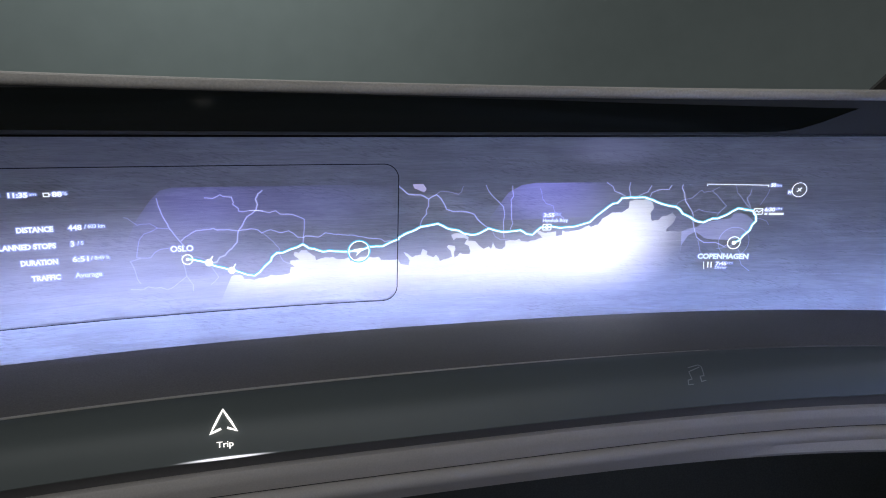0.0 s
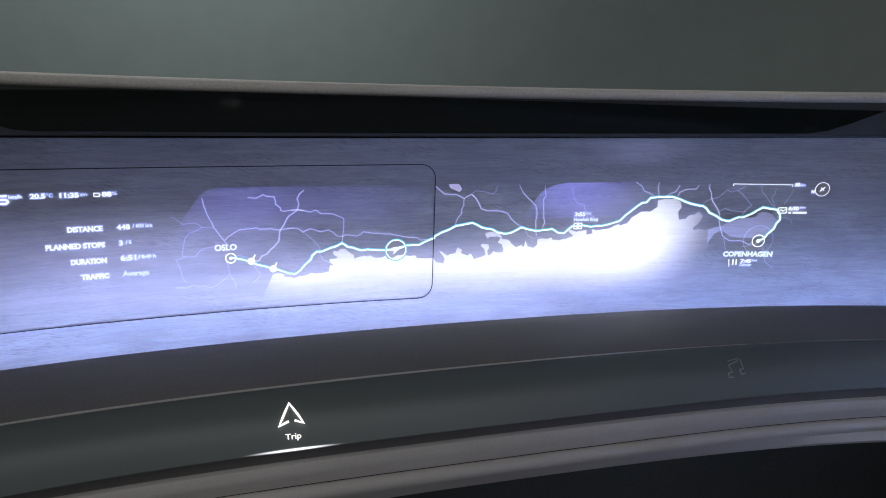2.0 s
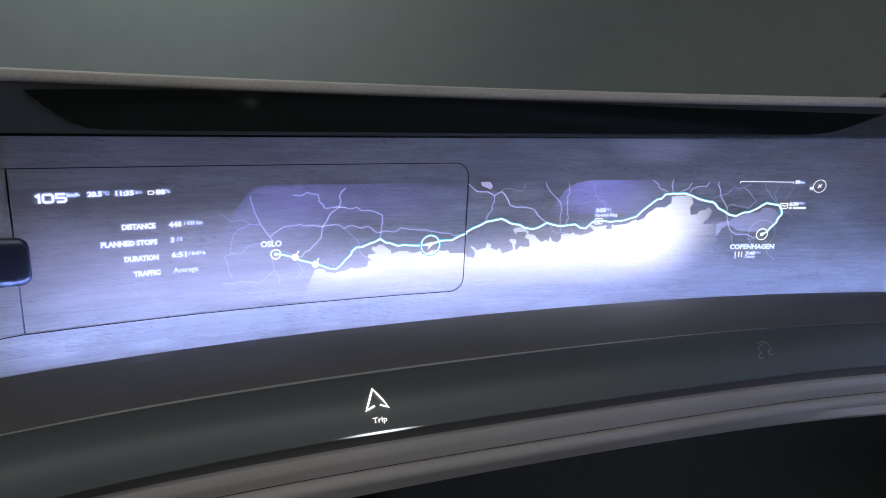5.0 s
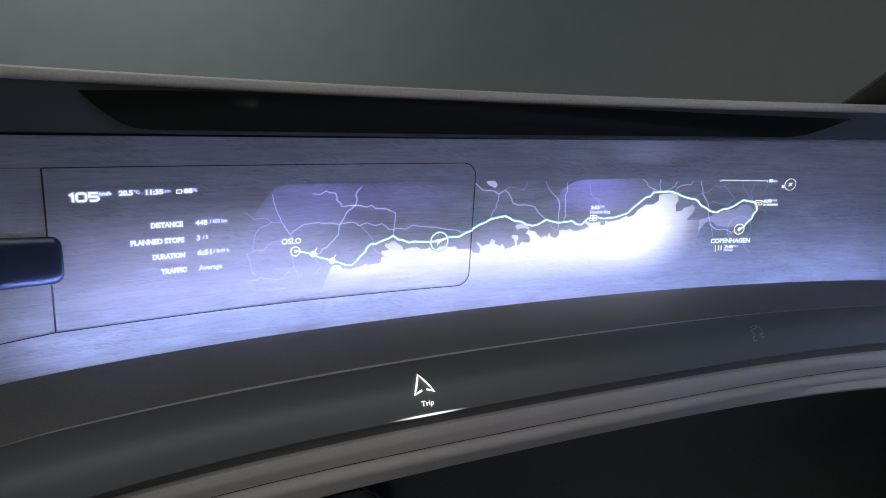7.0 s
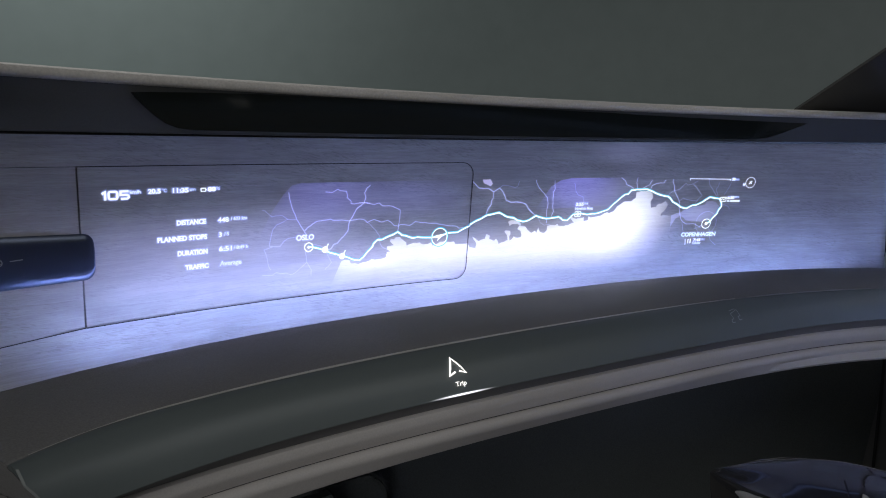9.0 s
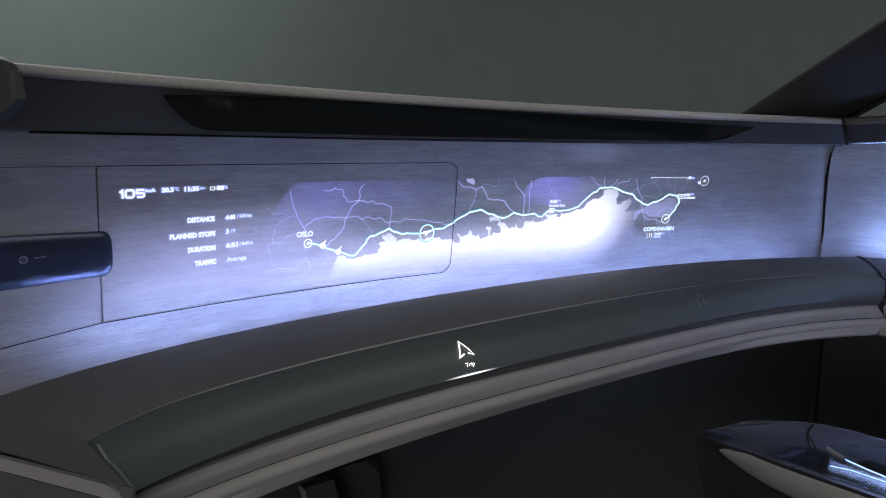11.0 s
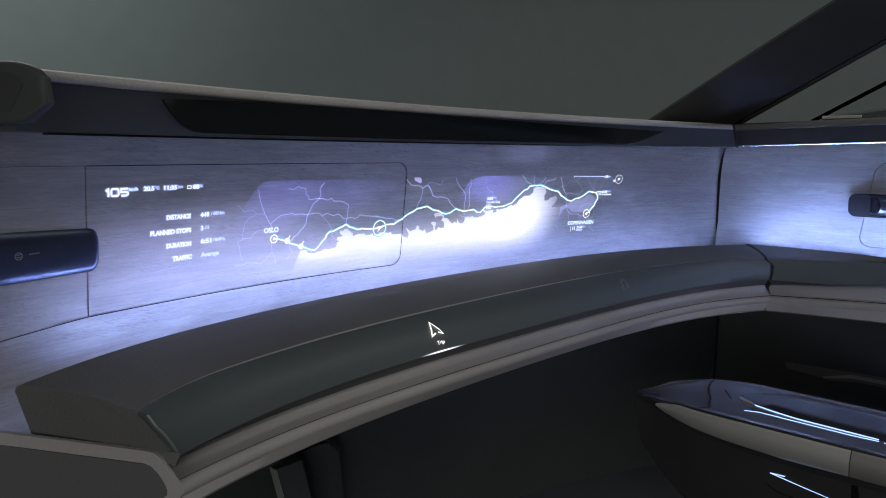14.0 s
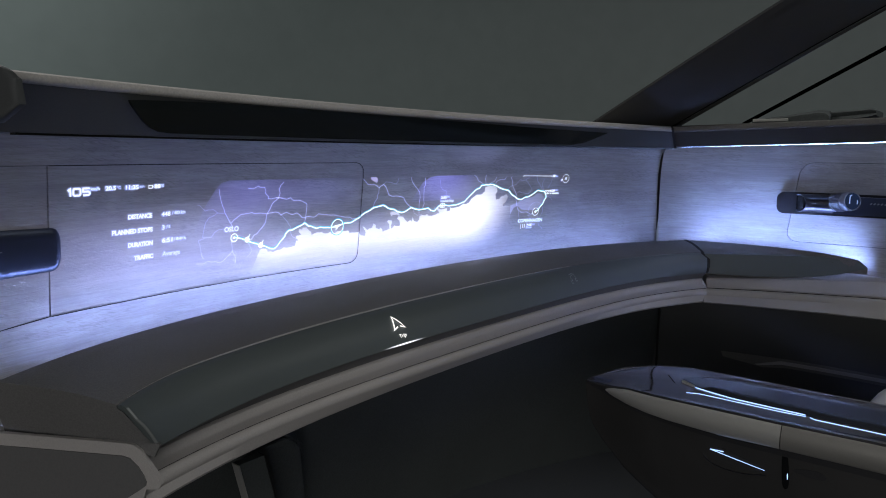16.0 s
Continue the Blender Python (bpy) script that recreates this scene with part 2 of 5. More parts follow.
def sheet(loops, place, depth, step=0.03, lift=0.0):
    """A panel with the given outline, and holes, in (u, z)."""
    bm = bmesh.new()
    for loop in loops:
        vs = [bm.verts.new((u, -lift, z)) for u, z in loop]
        for i, v in enumerate(vs):
            bm.edges.new((v, vs[i - 1]))
    bmesh.ops.triangle_fill(bm, use_beauty=True, use_dissolve=False, edges=bm.edges[:], normal=(0, -1, 0))
    us = [v.co.x for v in bm.verts]
    k = math.ceil(min(us) / step) * step
    while k < max(us):
        bmesh.ops.bisect_plane(bm, geom=bm.verts[:] + bm.edges[:] + bm.faces[:], plane_co=(k, 0, 0), plane_no=(1, 0, 0))
        k += step
    return bend(bm, place, depth)


def rounded(u0, z0, u1, z1, r, corners=(1, 1, 1, 1), n=6):
    """Outline of a rectangle; corners: bottom left, bottom right, top right, top left are rounded or not."""
    out = []
    for (cu, cz, a0), on in zip(((u0 + r, z0 + r, 180), (u1 - r, z0 + r, 270), (u1 - r, z1 - r, 0), (u0 + r, z1 - r, 90)), corners):
        if on:
            out += [(cu + r * math.cos(radians(a0 + 90 * i / n)), cz + r * math.sin(radians(a0 + 90 * i / n))) for i in range(n + 1)]
        else:
            out.append((u0 if a0 in (180, 90) else u1, z0 if a0 in (180, 270) else z1))
    return out


def ring(u, z, r, n=36):
    return [(u + r * math.cos(2 * math.pi * i / n), z + r * math.sin(2 * math.pi * i / n)) for i in range(n)]


def ribbon(points, width, place, lift, closed=False, step=0.008):
    """A line of the given width along points in (u, z)."""
    pts = [Vector(p) for p in points]
    if closed:
        pts.append(pts[0])
    fine = [pts[0]]
    for a, b in zip(pts, pts[1:]):
        k = max(1, math.ceil((b - a).length / step))
        fine += [a.lerp(b, i / k) for i in range(1, k + 1)]
    bm = bmesh.new()
    rails = []
    last = len(fine) - 1
    for i, p in enumerate(fine):
        before = fine[i - 1] if i else (fine[last - 1] if closed else None)
        after = fine[i + 1] if i < last else (fine[1] if closed else None)
        d0 = (p - before).normalized() if before is not None else (after - p).normalized()
        d1 = (after - p).normalized() if after is not None else d0
        d = d0 + d1
        d = d.normalized() if d.length > 0.2 else d1
        k = min(1.6, 1 / max(0.5, d.dot(d1)))
        side = Vector((-d.y, d.x)) * (width / 2 * k)
        rails.append([bm.verts.new((q.x, -lift, q.y)) for q in (p - side, p + side)])
    for (a, b), (c, d) in zip(rails, rails[1:]):
        bm.faces.new((a, c, d, b))
    return bend(bm, place, 0)


def lettering(text, size, u, z, place, lift, align="LEFT", bold=0.0, wide=1.0):
    """Words with their baseline at (u, z), laid on a surface."""
    curve = bpy.data.curves.new("words", "FONT")
    curve.body, curve.size, curve.align_x, curve.offset = text, size, align, bold
    curve.resolution_u = 3
    ob = bpy.data.objects.new("words", curve)
    me = ob.to_mesh()
    bm = bmesh.new()
    bm.from_mesh(me)
    ob.to_mesh_clear()
    bpy.data.objects.remove(ob)
    bpy.data.curves.remove(curve)
    for v in bm.verts:
        v.co = Vector((u + v.co.x * wide, -lift, z + v.co.y))
    return bend(bm, place, 0)


def join(*meshes):
    out = bmesh.new()
    for b in meshes:
        me = bpy.data.meshes.new("tmp")
        b.to_mesh(me)
        b.free()
        out.from_mesh(me)
        bpy.data.meshes.remove(me)
    return out


def loft(sections, closed=True, caps=True):
    """A skin through rows of points."""
    bm = bmesh.new()
    rows = [[bm.verts.new(p) for p in s] for s in sections]
    n = len(rows[0])
    for a, b in zip(rows, rows[1:]):
        for i in range(n if closed else n - 1):
            j = (i + 1) % n
            bm.faces.new((a[i], a[j], b[j], b[i]))
    if caps and closed:
        bm.faces.new(rows[0])
        bm.faces.new(list(reversed(rows[-1])))
    return bm


def smooth_ring(points, n=4):
    """Rounds a closed outline by a Catmull-Rom curve."""
    pts = [Vector(p) for p in points]
    out, k = [], len(pts)
    for i in range(k):
        p0, p1, p2, p3 = (pts[(i + j) % k] for j in (-1, 0, 1, 2))
        for s in range(n):
            t = s / n
            out.append(0.5 * (2 * p1 + (p2 - p0) * t + (2 * p0 - 5 * p1 + 4 * p2 - p3) * t * t + (3 * p1 - p0 - 3 * p2 + p3) * t ** 3))
    return out


# edges of the shelf: height, curve of y over x in plan (rising powers), left end, right end, extra bend at the left end
RAIL_A = (0.531, (0.6799, 0.0316, -0.2346, 0.2128, -0.3140), -0.432, 0.872, 0.008)   # back edge of the pad
RAIL_B = (0.522, (0.5572, 0.0153, -0.1958, 0.2700, -0.4541), -0.379, 0.769, 0.034)   # crease above the touch band
RAIL_C = (0.482, (0.5159, -0.0163, -0.1715, 0.4615, -0.6120), -0.355, 0.761, 0.0)    # foot of the touch band
RAIL_C2 = (0.470, (0.5234, -0.0117, -0.1329, 0.2419, -0.3844), -0.362, 0.767, 0.0)  # top of the moulding
RAIL_D = (0.448, (0.5235, -0.0263, -0.1174, 0.3498, -0.5241), -0.360, 0.776, 0.0)   # groove of the moulding
RAIL_E = (0.425, (0.5257, -0.0119, -0.1569, 0.3013, -0.4923), -0.364, 0.745, 0.0)    # lower edge of the moulding


def rail(r, s, dy=0.0, dz=0.0):
    """The point at the share s (0 left, 1 right) of an edge, shifted back by dy and up by dz. The ends follow the slanting cuts."""
    z, curve, x0, x1, extra = r
    x0 -= 0.55 * dy
    x1 += 0.9 * dy
    x = x0 + (x1 - x0) * s
    y = sum(c * x ** i for i, c in enumerate(curve)) - extra * max(0.0, (-0.28 - x) / 0.14) ** 2
    return Vector((x, y + dy, z + dz))


def sweep(profile, n=72, s0=0.0, s1=1.0):
    """profile: corners of a closed section, each (edge, back, up) or (edge, other edge, share, back, up)."""
    def at(item, s):
        if len(item) == 3:
            return rail(item[0], s, item[1], item[2])
        a, b, share, dy, dz = item
        return rail(a, s).lerp(rail(b, s), share) + Vector((0, dy, dz))
    return loft([[at(item, s0 + (s1 - s0) * i / n) for item in profile] for i in range(n + 1)])


def touch_face(u, v, off=0.0):
    """A point on the touch band: u metres along its foot in x, v metres up, off metres in front."""
    s = (u - RAIL_C[2]) / (RAIL_C[3] - RAIL_C[2])
    a, b = rail(RAIL_C, s, 0.0, 0.0015), rail(RAIL_B, s, -0.008, -0.003)
    up, along = b - a, rail(RAIL_C, s + 0.001) - rail(RAIL_C, s)
    up = up - along.normalized() * up.dot(along.normalized())
    normal = up.cross(along).normalized()
    if normal.y > 0:
        normal = -normal
    k = v / up.length
    bulge = float(np.interp(k, (0, 0.22, 0.48, 0.70, 1), (0, 0.0046, 0.0066, 0.0050, 0)))
    return a + up.normalized() * v + normal * (off + bulge)


# ---- the place: studio ----
def box_bm(x0, y0, z0, x1, y1, z1):
    bm = bmesh.new()
    bmesh.ops.create_cube(bm, size=1)
    for v in bm.verts:
        v.co = Vector(((x0 + x1) / 2 + v.co.x * (x1 - x0), (y0 + y1) / 2 + v.co.y * (y1 - y0), (z0 + z1) / 2 + v.co.z * (z1 - z0)))
    return bm


def bevelled(bm, width, segments=2):
    bmesh.ops.bevel(bm, geom=bm.edges[:], offset=width, segments=segments, profile=0.5, affect="EDGES")
    return bm


sweep_line = [(-6.0, 5.0)] + [(2.6 + 3.6 * math.sin(radians(6 * i)), 1.4 + 3.6 * math.cos(radians(6 * i))) for i in range(16)] + [(6.2, -4.0)]
tagged(finish(loft([[Vector((x, y, -0.4)), Vector((x, y, 4.2)), Vector((x * 1.02, y * 1.02 + 0.05, 4.2)), Vector((x * 1.02, y * 1.02 + 0.05, -0.4))] for x, y in sweep_line]), "backdrop", BACKDROP),
       "grey paper studio backdrop sweeping round the car", "backdrop", kind="structure")
tagged(finish(box_bm(-6.1, -4.1, -0.4, -6, 5.1, 4.2), "wall_west", STUDIO), "dark painted studio wall", "wall", kind="structure")
tagged(finish(box_bm(-6, -4.1, -0.4, 7, -4.0, 4.2), "wall_south", STUDIO), "dark painted studio wall", "wall", kind="structure")
tagged(finish(box_bm(-6.1, -4.1, 4.2, 7.1, 5.1, 4.3), "ceiling", STUDIO), "dark studio ceiling", "ceiling", kind="structure")
tagged(finish(box_bm(-6.1, -4.1, -0.5, 7.1, 5.1, -0.4), "ground", STUDIO), "dark grey studio floor", "floor", kind="structure")
tagged(finish(box_bm(-1.0, -1.2, -0.06, 1.05, 1.0, 0.0), "floor", CARPET), "black carpeted cabin floor", "floor", kind="structure")

# ---- dashboard wood ----
SEAM_U = 0.9195
LEFT_U = -0.86
Z_LOW, Z_TOP, Z_LINE, Z_FOOT = 0.40, 0.735, 0.6958, 0.5285
GAP = 0.0008
Z_SIDE = 0.4915   # the panel line at the far driver's end
dash = thing("dashboard", "curved dashboard face veneered in grey oak", "dashboard")
part("backing", sheet([[(LEFT_U, Z_LOW), (SEAM_U, Z_LOW), (SEAM_U, Z_TOP), (LEFT_U, Z_TOP)]], on_wood, 0.01, lift=-0.006), DARK, dash, "black backing in the joints")
LEFT_EDGE, RIGHT_EDGE = -0.3330, 0.1665
screen = rounded(LEFT_EDGE + GAP, Z_FOOT, RIGHT_EDGE, Z_LINE, 0.017, (0, 1, 1, 0))
hole = rounded(LEFT_EDGE - GAP, Z_FOOT - GAP, RIGHT_EDGE + GAP, Z_LINE + GAP, 0.018, (0, 1, 1, 0))
DASH_EDGE = [(0.957, Z_LOW), (0.9392, 0.517), (0.9285, 0.58), (0.9205, 0.629), (0.9145, 0.671), (0.9135, 0.705), (0.9155, 0.715), (0.9197, 0.725), (0.924, Z_TOP)]
surround = [(LEFT_U, Z_LOW)] + DASH_EDGE + [(LEFT_U, Z_TOP), (LEFT_U, Z_LINE + GAP)]
surround += [p for p in reversed(hole[1:])] + [hole[0], (LEFT_U, Z_SIDE - GAP)]
part("seam_strip", sheet([[(SEAM_U - 0.03, Z_LOW), (SEAM_U + 0.03, Z_LOW), (SEAM_U + 0.03, Z_TOP), (SEAM_U - 0.03, Z_TOP)]], on_wood, 0.01, lift=-0.018), RUBBER, dash, "black rubber in the door seam")
part("surround_veneer", sheet([surround], on_wood, 0.005), WOOD, dash)
part("display_veneer", sheet([screen], on_wood, 0.005), WOOD, dash, "oak veneer panel over the lit display")
part("driver_veneer", sheet([[(LEFT_U, Z_SIDE), (LEFT_EDGE - GAP, Z_FOOT), (LEFT_EDGE - GAP, Z_LINE), (LEFT_U, Z_LINE)]], on_wood, 0.005), WOOD, dash)
BEAD = [(LEFT_EDGE, Z_FOOT - GAP / 2)] + rounded(LEFT_EDGE, Z_FOOT - GAP / 2, RIGHT_EDGE + GAP / 2, Z_LINE + GAP / 2, 0.0175, (0, 1, 1, 0))[1:-1] + [(LEFT_EDGE, Z_LINE + GAP / 2)]
part("joint_seal", ribbon(BEAD, 0.0011, on_wood, 0.0018), RUBBER, dash, "fine black seal round the display panel")
part("joint_seal", ribbon([(LEFT_U, Z_SIDE - GAP / 2), (LEFT_EDGE, Z_FOOT - GAP / 2)], 0.0011, on_wood, 0.0008), RUBBER, dash)
# ---- shelf pad, touch band and moulding ----
shelf = thing("dashboard_shelf", "floating dashboard shelf with dark grey leather pad and touch band", "shelf")
RAIL_FOOT = (0.4815, RAIL_A[1], -0.4205, 0.872, 0.008)   # underside of the pad
part("leather_pad", sweep([(RAIL_FOOT, 0.0, 0.0), (RAIL_A, 0.0, -0.006), (RAIL_A, -0.002, -0.002), (RAIL_A, -0.007, 0.0), (RAIL_A, RAIL_B, 0.25, 0, 0.0022), (RAIL_A, RAIL_B, 0.5, 0, 0.0032), (RAIL_A, RAIL_B, 0.75, 0, 0.0026), (RAIL_B, 0.006, 0.0012),
                           (RAIL_B, 0.0025, 0.0), (RAIL_B, 0.0012, -0.003), (RAIL_B, -0.004, -0.006), (RAIL_C, 0.004, 0.002), (RAIL_C, 0.012, -0.0025)]), LEATHER, shelf, "dark grey leather pad")
part("touch_band", sweep([(RAIL_B, 0.0006, -0.0008), (RAIL_B, -0.002, -0.0006), (RAIL_B, -0.008, -0.003), (RAIL_B, RAIL_C, 0.32, -0.0085, 0.0015), (RAIL_B, RAIL_C, 0.52, -0.0072, 0.0032), (RAIL_B, RAIL_C, 0.75, -0.0045, 0.0030), (RAIL_C, 0.0, 0.0015), (RAIL_C, 0.0015, 0.0), (RAIL_C, 0.0035, 0.0015), (RAIL_B, -0.0045, -0.0055), (RAIL_B, 0.0006, -0.003)]), TOUCH, shelf,
     "smoked grey touch band", sharp=50)


def cove(u0, u1, near_off, far_off, z0, z1, n=60):
    """A bar that follows the veneer at a constant distance, behind the shelf pad."""
    return loft([[on_wood(u0 + (u1 - u0) * i / n, z, off) for off, z in ((near_off, z0), (far_off, z0), (far_off, z1), (near_off, z1))] for i in range(n + 1)])


tagged(finish(cove(-0.358, 0.37, 0.056, 0.064, 0.4730, 0.4734), "light_strip", LED), "cool blue-white light strip behind the shelf pad", "light strip")
tagged(finish(cove(0.371, 0.873, 0.056, 0.064, 0.4730, 0.4734), "light_strip", LED_SIDE), "dimmer blue-white light strip behind the shelf pad", "light strip")


def crease_row(s):
    """The painted glint on the crease, thin at both ends."""
    k = max(0.12, min(1.0, (s - 0.02) / 0.16, (0.74 - s) / 0.36))
    return [rail(RAIL_B, s, 0.0008 + 1.1 * dy * k, 1.1 * dz * k) for dy, dz in ((0.0008, -0.0002), (0.0006, 0.0006), (-0.0002, 0.0007), (-0.0010, 0.0001), (-0.0004, -0.002))]


# a highlight on the pad's rounded edge, modelled as a pale strip
part("edge_glint", loft([crease_row(0.01 + 0.70 * i / 72) for i in range(73)]), EDGE, shelf, "painted beige glint along the crease")
END_LINE = [rail(RAIL_B, 0, -0.008, -0.003), rail(RAIL_B, 0).lerp(rail(RAIL_C, 0), 0.32) + Vector((0, -0.0085, 0.0015)), rail(RAIL_B, 0).lerp(rail(RAIL_C, 0), 0.52) + Vector((0, -0.0072, 0.0032)),
            rail(RAIL_B, 0).lerp(rail(RAIL_C, 0), 0.75) + Vector((0, -0.0045, 0.0030)), rail(RAIL_C, 0, 0, 0.0015)]
# the lit bevel of the cut, put in as a lighter colour
part("edge_glint", loft([[p + Vector(d) for d in ((-0.0008, -0.0003, 0.0006), (0.0009, -0.0009, 0.0006), (0.0009, 0.0006, -0.0004), (-0.0008, 0.0007, -0.0004))] for p in END_LINE]), TOUCH_EDGE, shelf, "edge of the cut end, coloured lighter as if lit")
# added out of sight, only to keep the strip's light off the upper veneer
part("light_blocker", cove(-0.384, 0.883, 0.0595, 0.092, 0.4795, 0.4805), DARK, shelf, "added unseen hood that cuts the strip's upward light")
part("tray", sweep([(RAIL_A, -0.02, -0.100), (RAIL_A, 0.17, -0.100), (RAIL_A, 0.17, -0.106), (RAIL_A, -0.02, -0.106)], s0=0.11), DARK, shelf, "black tray between shelf and veneer")
beam = thing("dashboard_beam", "taupe dashboard moulding below the shelf with a groove along it", "moulding")
part("shadow_gap", sweep([(RAIL_C, 0.004, 0.0015), (RAIL_C2, 0.0045, -0.001), (RAIL_C2, 0.06, -0.001), (RAIL_C, 0.06, 0.001)], s0=0.004), CAP, beam, "black shadow gap")
part("upper_moulding", sweep([(RAIL_C2, 0.06, 0.0), (RAIL_C2, 0.004, 0.0), (RAIL_C2, 0.0, -0.0018), (RAIL_C2, -0.0022, -0.008), (RAIL_C2, -0.0016, -0.0115), (RAIL_D, 0.0, 0.004), (RAIL_D, 0.0016, 0.0010), (RAIL_D, 0.05, 0.0010)]), TAUPE, beam)
part("lower_moulding", sweep([(RAIL_D, 0.05, -0.0003), (RAIL_D, 0.0012, -0.0003), (RAIL_D, -0.0008, -0.0008), (RAIL_D, -0.0040, -0.0028), (RAIL_D, -0.0054, -0.0060), (RAIL_D, -0.0048, -0.0092), (RAIL_D, -0.0028, -0.0122), (RAIL_E, -0.0004, 0.003), (RAIL_E, 0.0016, 0.0), (RAIL_E, 0.06, -0.002)]), TAUPE, beam)
part("groove", sweep([(RAIL_D, 0.0030, 0.0020), (RAIL_D, 0.03, 0.0020), (RAIL_D, 0.03, -0.0012), (RAIL_D, 0.0030, -0.0012)]), RUBBER, beam, "black groove between the two rolls")

part("joint", sweep([(RAIL_FOOT, 0.0, 0.0), (RAIL_A, 0.001, -0.004), (RAIL_A, -0.006, 0.0012), (RAIL_A, RAIL_B, 0.25, 0, 0.0032), (RAIL_A, RAIL_B, 0.5, 0, 0.0042), (RAIL_A, RAIL_B, 0.75, 0, 0.0036), (RAIL_B, 0.004, 0.0016), (RAIL_B, -0.009, -0.0022),
                     (RAIL_B, RAIL_C, 0.32, -0.0096, 0.0018), (RAIL_B, RAIL_C, 0.52, -0.0083, 0.0035), (RAIL_B, RAIL_C, 0.75, -0.0056, 0.0032), (RAIL_C, -0.001, 0.001), (RAIL_C, 0.008, 0.0)], n=2, s0=0.9982, s1=1.0028), RUBBER, shelf, "black joint at the door")

# ---- cowl over the display ----
def cowl_point(off, z, s):
    x_left = -0.392 - 0.55 * (0.1 - off)
    u0 = COWL_RADIUS * math.asin((x_left - COWL_X) / (COWL_RADIUS - off))
    u1 = 0.820 + 0.023 * (0.779 - z) / 0.05 + 0.9 * (0.1 - off)
    return on_cowl(u0 + (u1 - u0) * s, z, off)


def fall(s):
    """The cowl's top edge drops a little towards the passenger's door."""
    return -0.0085 * s * s


def drop(k, s):
    """How far a line of the cowl sinks: k is 1 on its front edge, more on the brow, which is flatter towards the driver."""
    return k * fall(s) - max(0.0, k - 1) * 0.009 * (1 - s) ** 2


def cowl_sweep(profile, s0=0.0, s1=1.0, n=72):
    return loft([[cowl_point(off, z + drop(k, s0 + (s1 - s0) * i / n), s0 + (s1 - s0) * i / n) for off, z, k in profile] for i in range(n + 1)])


cowl = thing("dashboard_cowl", "dashboard cowl of slate leather with a taupe suede brow", "cowl")
part("front_skin", cowl_sweep([(0.078, 0.7285, 0), (0.084, 0.7290, 0), (0.0995, 0.7705, 1), (0.09, 0.7705, 1), (0.03, 0.74, 0.5), (0.03, 0.7285, 0)]), COWL_SKIN, cowl, "slate leather front")
part("suede_brow", cowl_sweep([(0.0995, 0.7700, 1), (0.1020, 0.7712, 1), (0.1030, 0.7735, 1), (0.1030, 0.7765, 1), (0.1016, 0.7798, 1.15), (0.0985, 0.7824, 1.35), (0.093, 0.7841, 1.4), (0.05, 0.7850, 1.4), (-0.12, 0.778, 1.4), (-0.12, 0.77, 1)]), SUEDE, cowl, "taupe suede brow")


def cowl_face(w, z, off=0.0):
    """On the cowl's leaning front."""
    t = (z - 0.729) / 0.0415
    return on_cowl(w, z + (t * fall((w + 0.45) / 1.25) if t > 0.3 else 0), 0.084 + 0.0155 * t + off)


vent_slot = part("vent_slot", sheet([[(-0.326, 0.7635), (-0.322, 0.7595), (-0.313, 0.7525), (-0.302, 0.7445), (-0.291, 0.7380), (-0.278, 0.7338), (-0.262, 0.7323), (0.1, 0.7318), (0.575, 0.7315), (0.600, 0.7345), (0.622, 0.744), (0.642, 0.754), (0.655, 0.7605), (0.3, 0.7670), (0.1, 0.7688), (-0.1, 0.7690), (-0.2, 0.7682), (-0.27, 0.7662), (-0.31, 0.7645)]],
                        cowl_face, 0.003, lift=0.0032), SLOT_GLOSS, cowl, "glossy black slot")
# the slot's panel leans forward a little
for v in vent_slot.data.vertices:
    v.co.y -= (v.co.z - 0.7485) * 0.080
tagged(finish(cowl_sweep([(0.010, 0.7305, 0), (0.018, 0.7305, 0), (0.018, 0.7335, 0), (0.010, 0.7335, 0)], s0=0.10, s1=0.97), "light_strip", LED_COWL), "faint blue light strip hidden under the cowl", "light strip")
SLANT, ACROSS = Vector((-0.5, 0.866, 0)), Vector((-0.866, -0.5, 0))


def end_plate(origin, loops, depth, lift=0.0):
    """A plate on the slanting left cut of the dashboard: outlines in (metres back, height)."""
    base = Vector((origin[0], origin[1], 0))
    return sheet(loops, lambda s, z, off: base + SLANT * s + ACROSS * off + Vector((0, 0, z)), depth, step=5.0, lift=lift)


def soft_plate(origin, outline, round_by):
    """A padded plate on the left cut, its edge rolled over by round_by."""
    base, ring_points = Vector((origin[0], origin[1], 0)), [Vector((p.x, p.y)) for p in smooth_ring([(s, z, 0) for s, z in outline], 2)]
    middle = Vector((0.08, 0.757))
    rows = []
    for off, shrink in ((-0.006, 0.0), (0.0, 0.0), (0.0012, 0.12), (0.0022, 0.4), (0.0026, 1.0)):
        inner = [p + (middle - p).normalized() * shrink * round_by for p in ring_points]
        rows.append([base + SLANT * p.x + ACROSS * off + Vector((0, 0, p.y)) for p in inner])
    return loft(rows)


beam_end = [(0.17, 0.4870), (0.06, 0.4870), (0.004, 0.4868), (-0.0025, 0.4860), (-0.0085, 0.4820), (-0.0175, 0.4680), (-0.0229, 0.4608), (-0.0245, 0.4545), (-0.0222, 0.4508), (-0.0120, 0.4500), (0.004, 0.41), (0.01, 0.35), (0.17, 0.35)]
beam_inset = [(0.165, 0.4768), (0.063, 0.4768), (0.0065, 0.4766), (0.0005, 0.4750), (-0.0064, 0.4687), (-0.0108, 0.4615), (-0.0126, 0.4565), (-0.0120, 0.4532), (-0.0053, 0.4482), (0.006, 0.4405), (0.012, 0.40), (0.016, 0.355), (0.165, 0.355)]
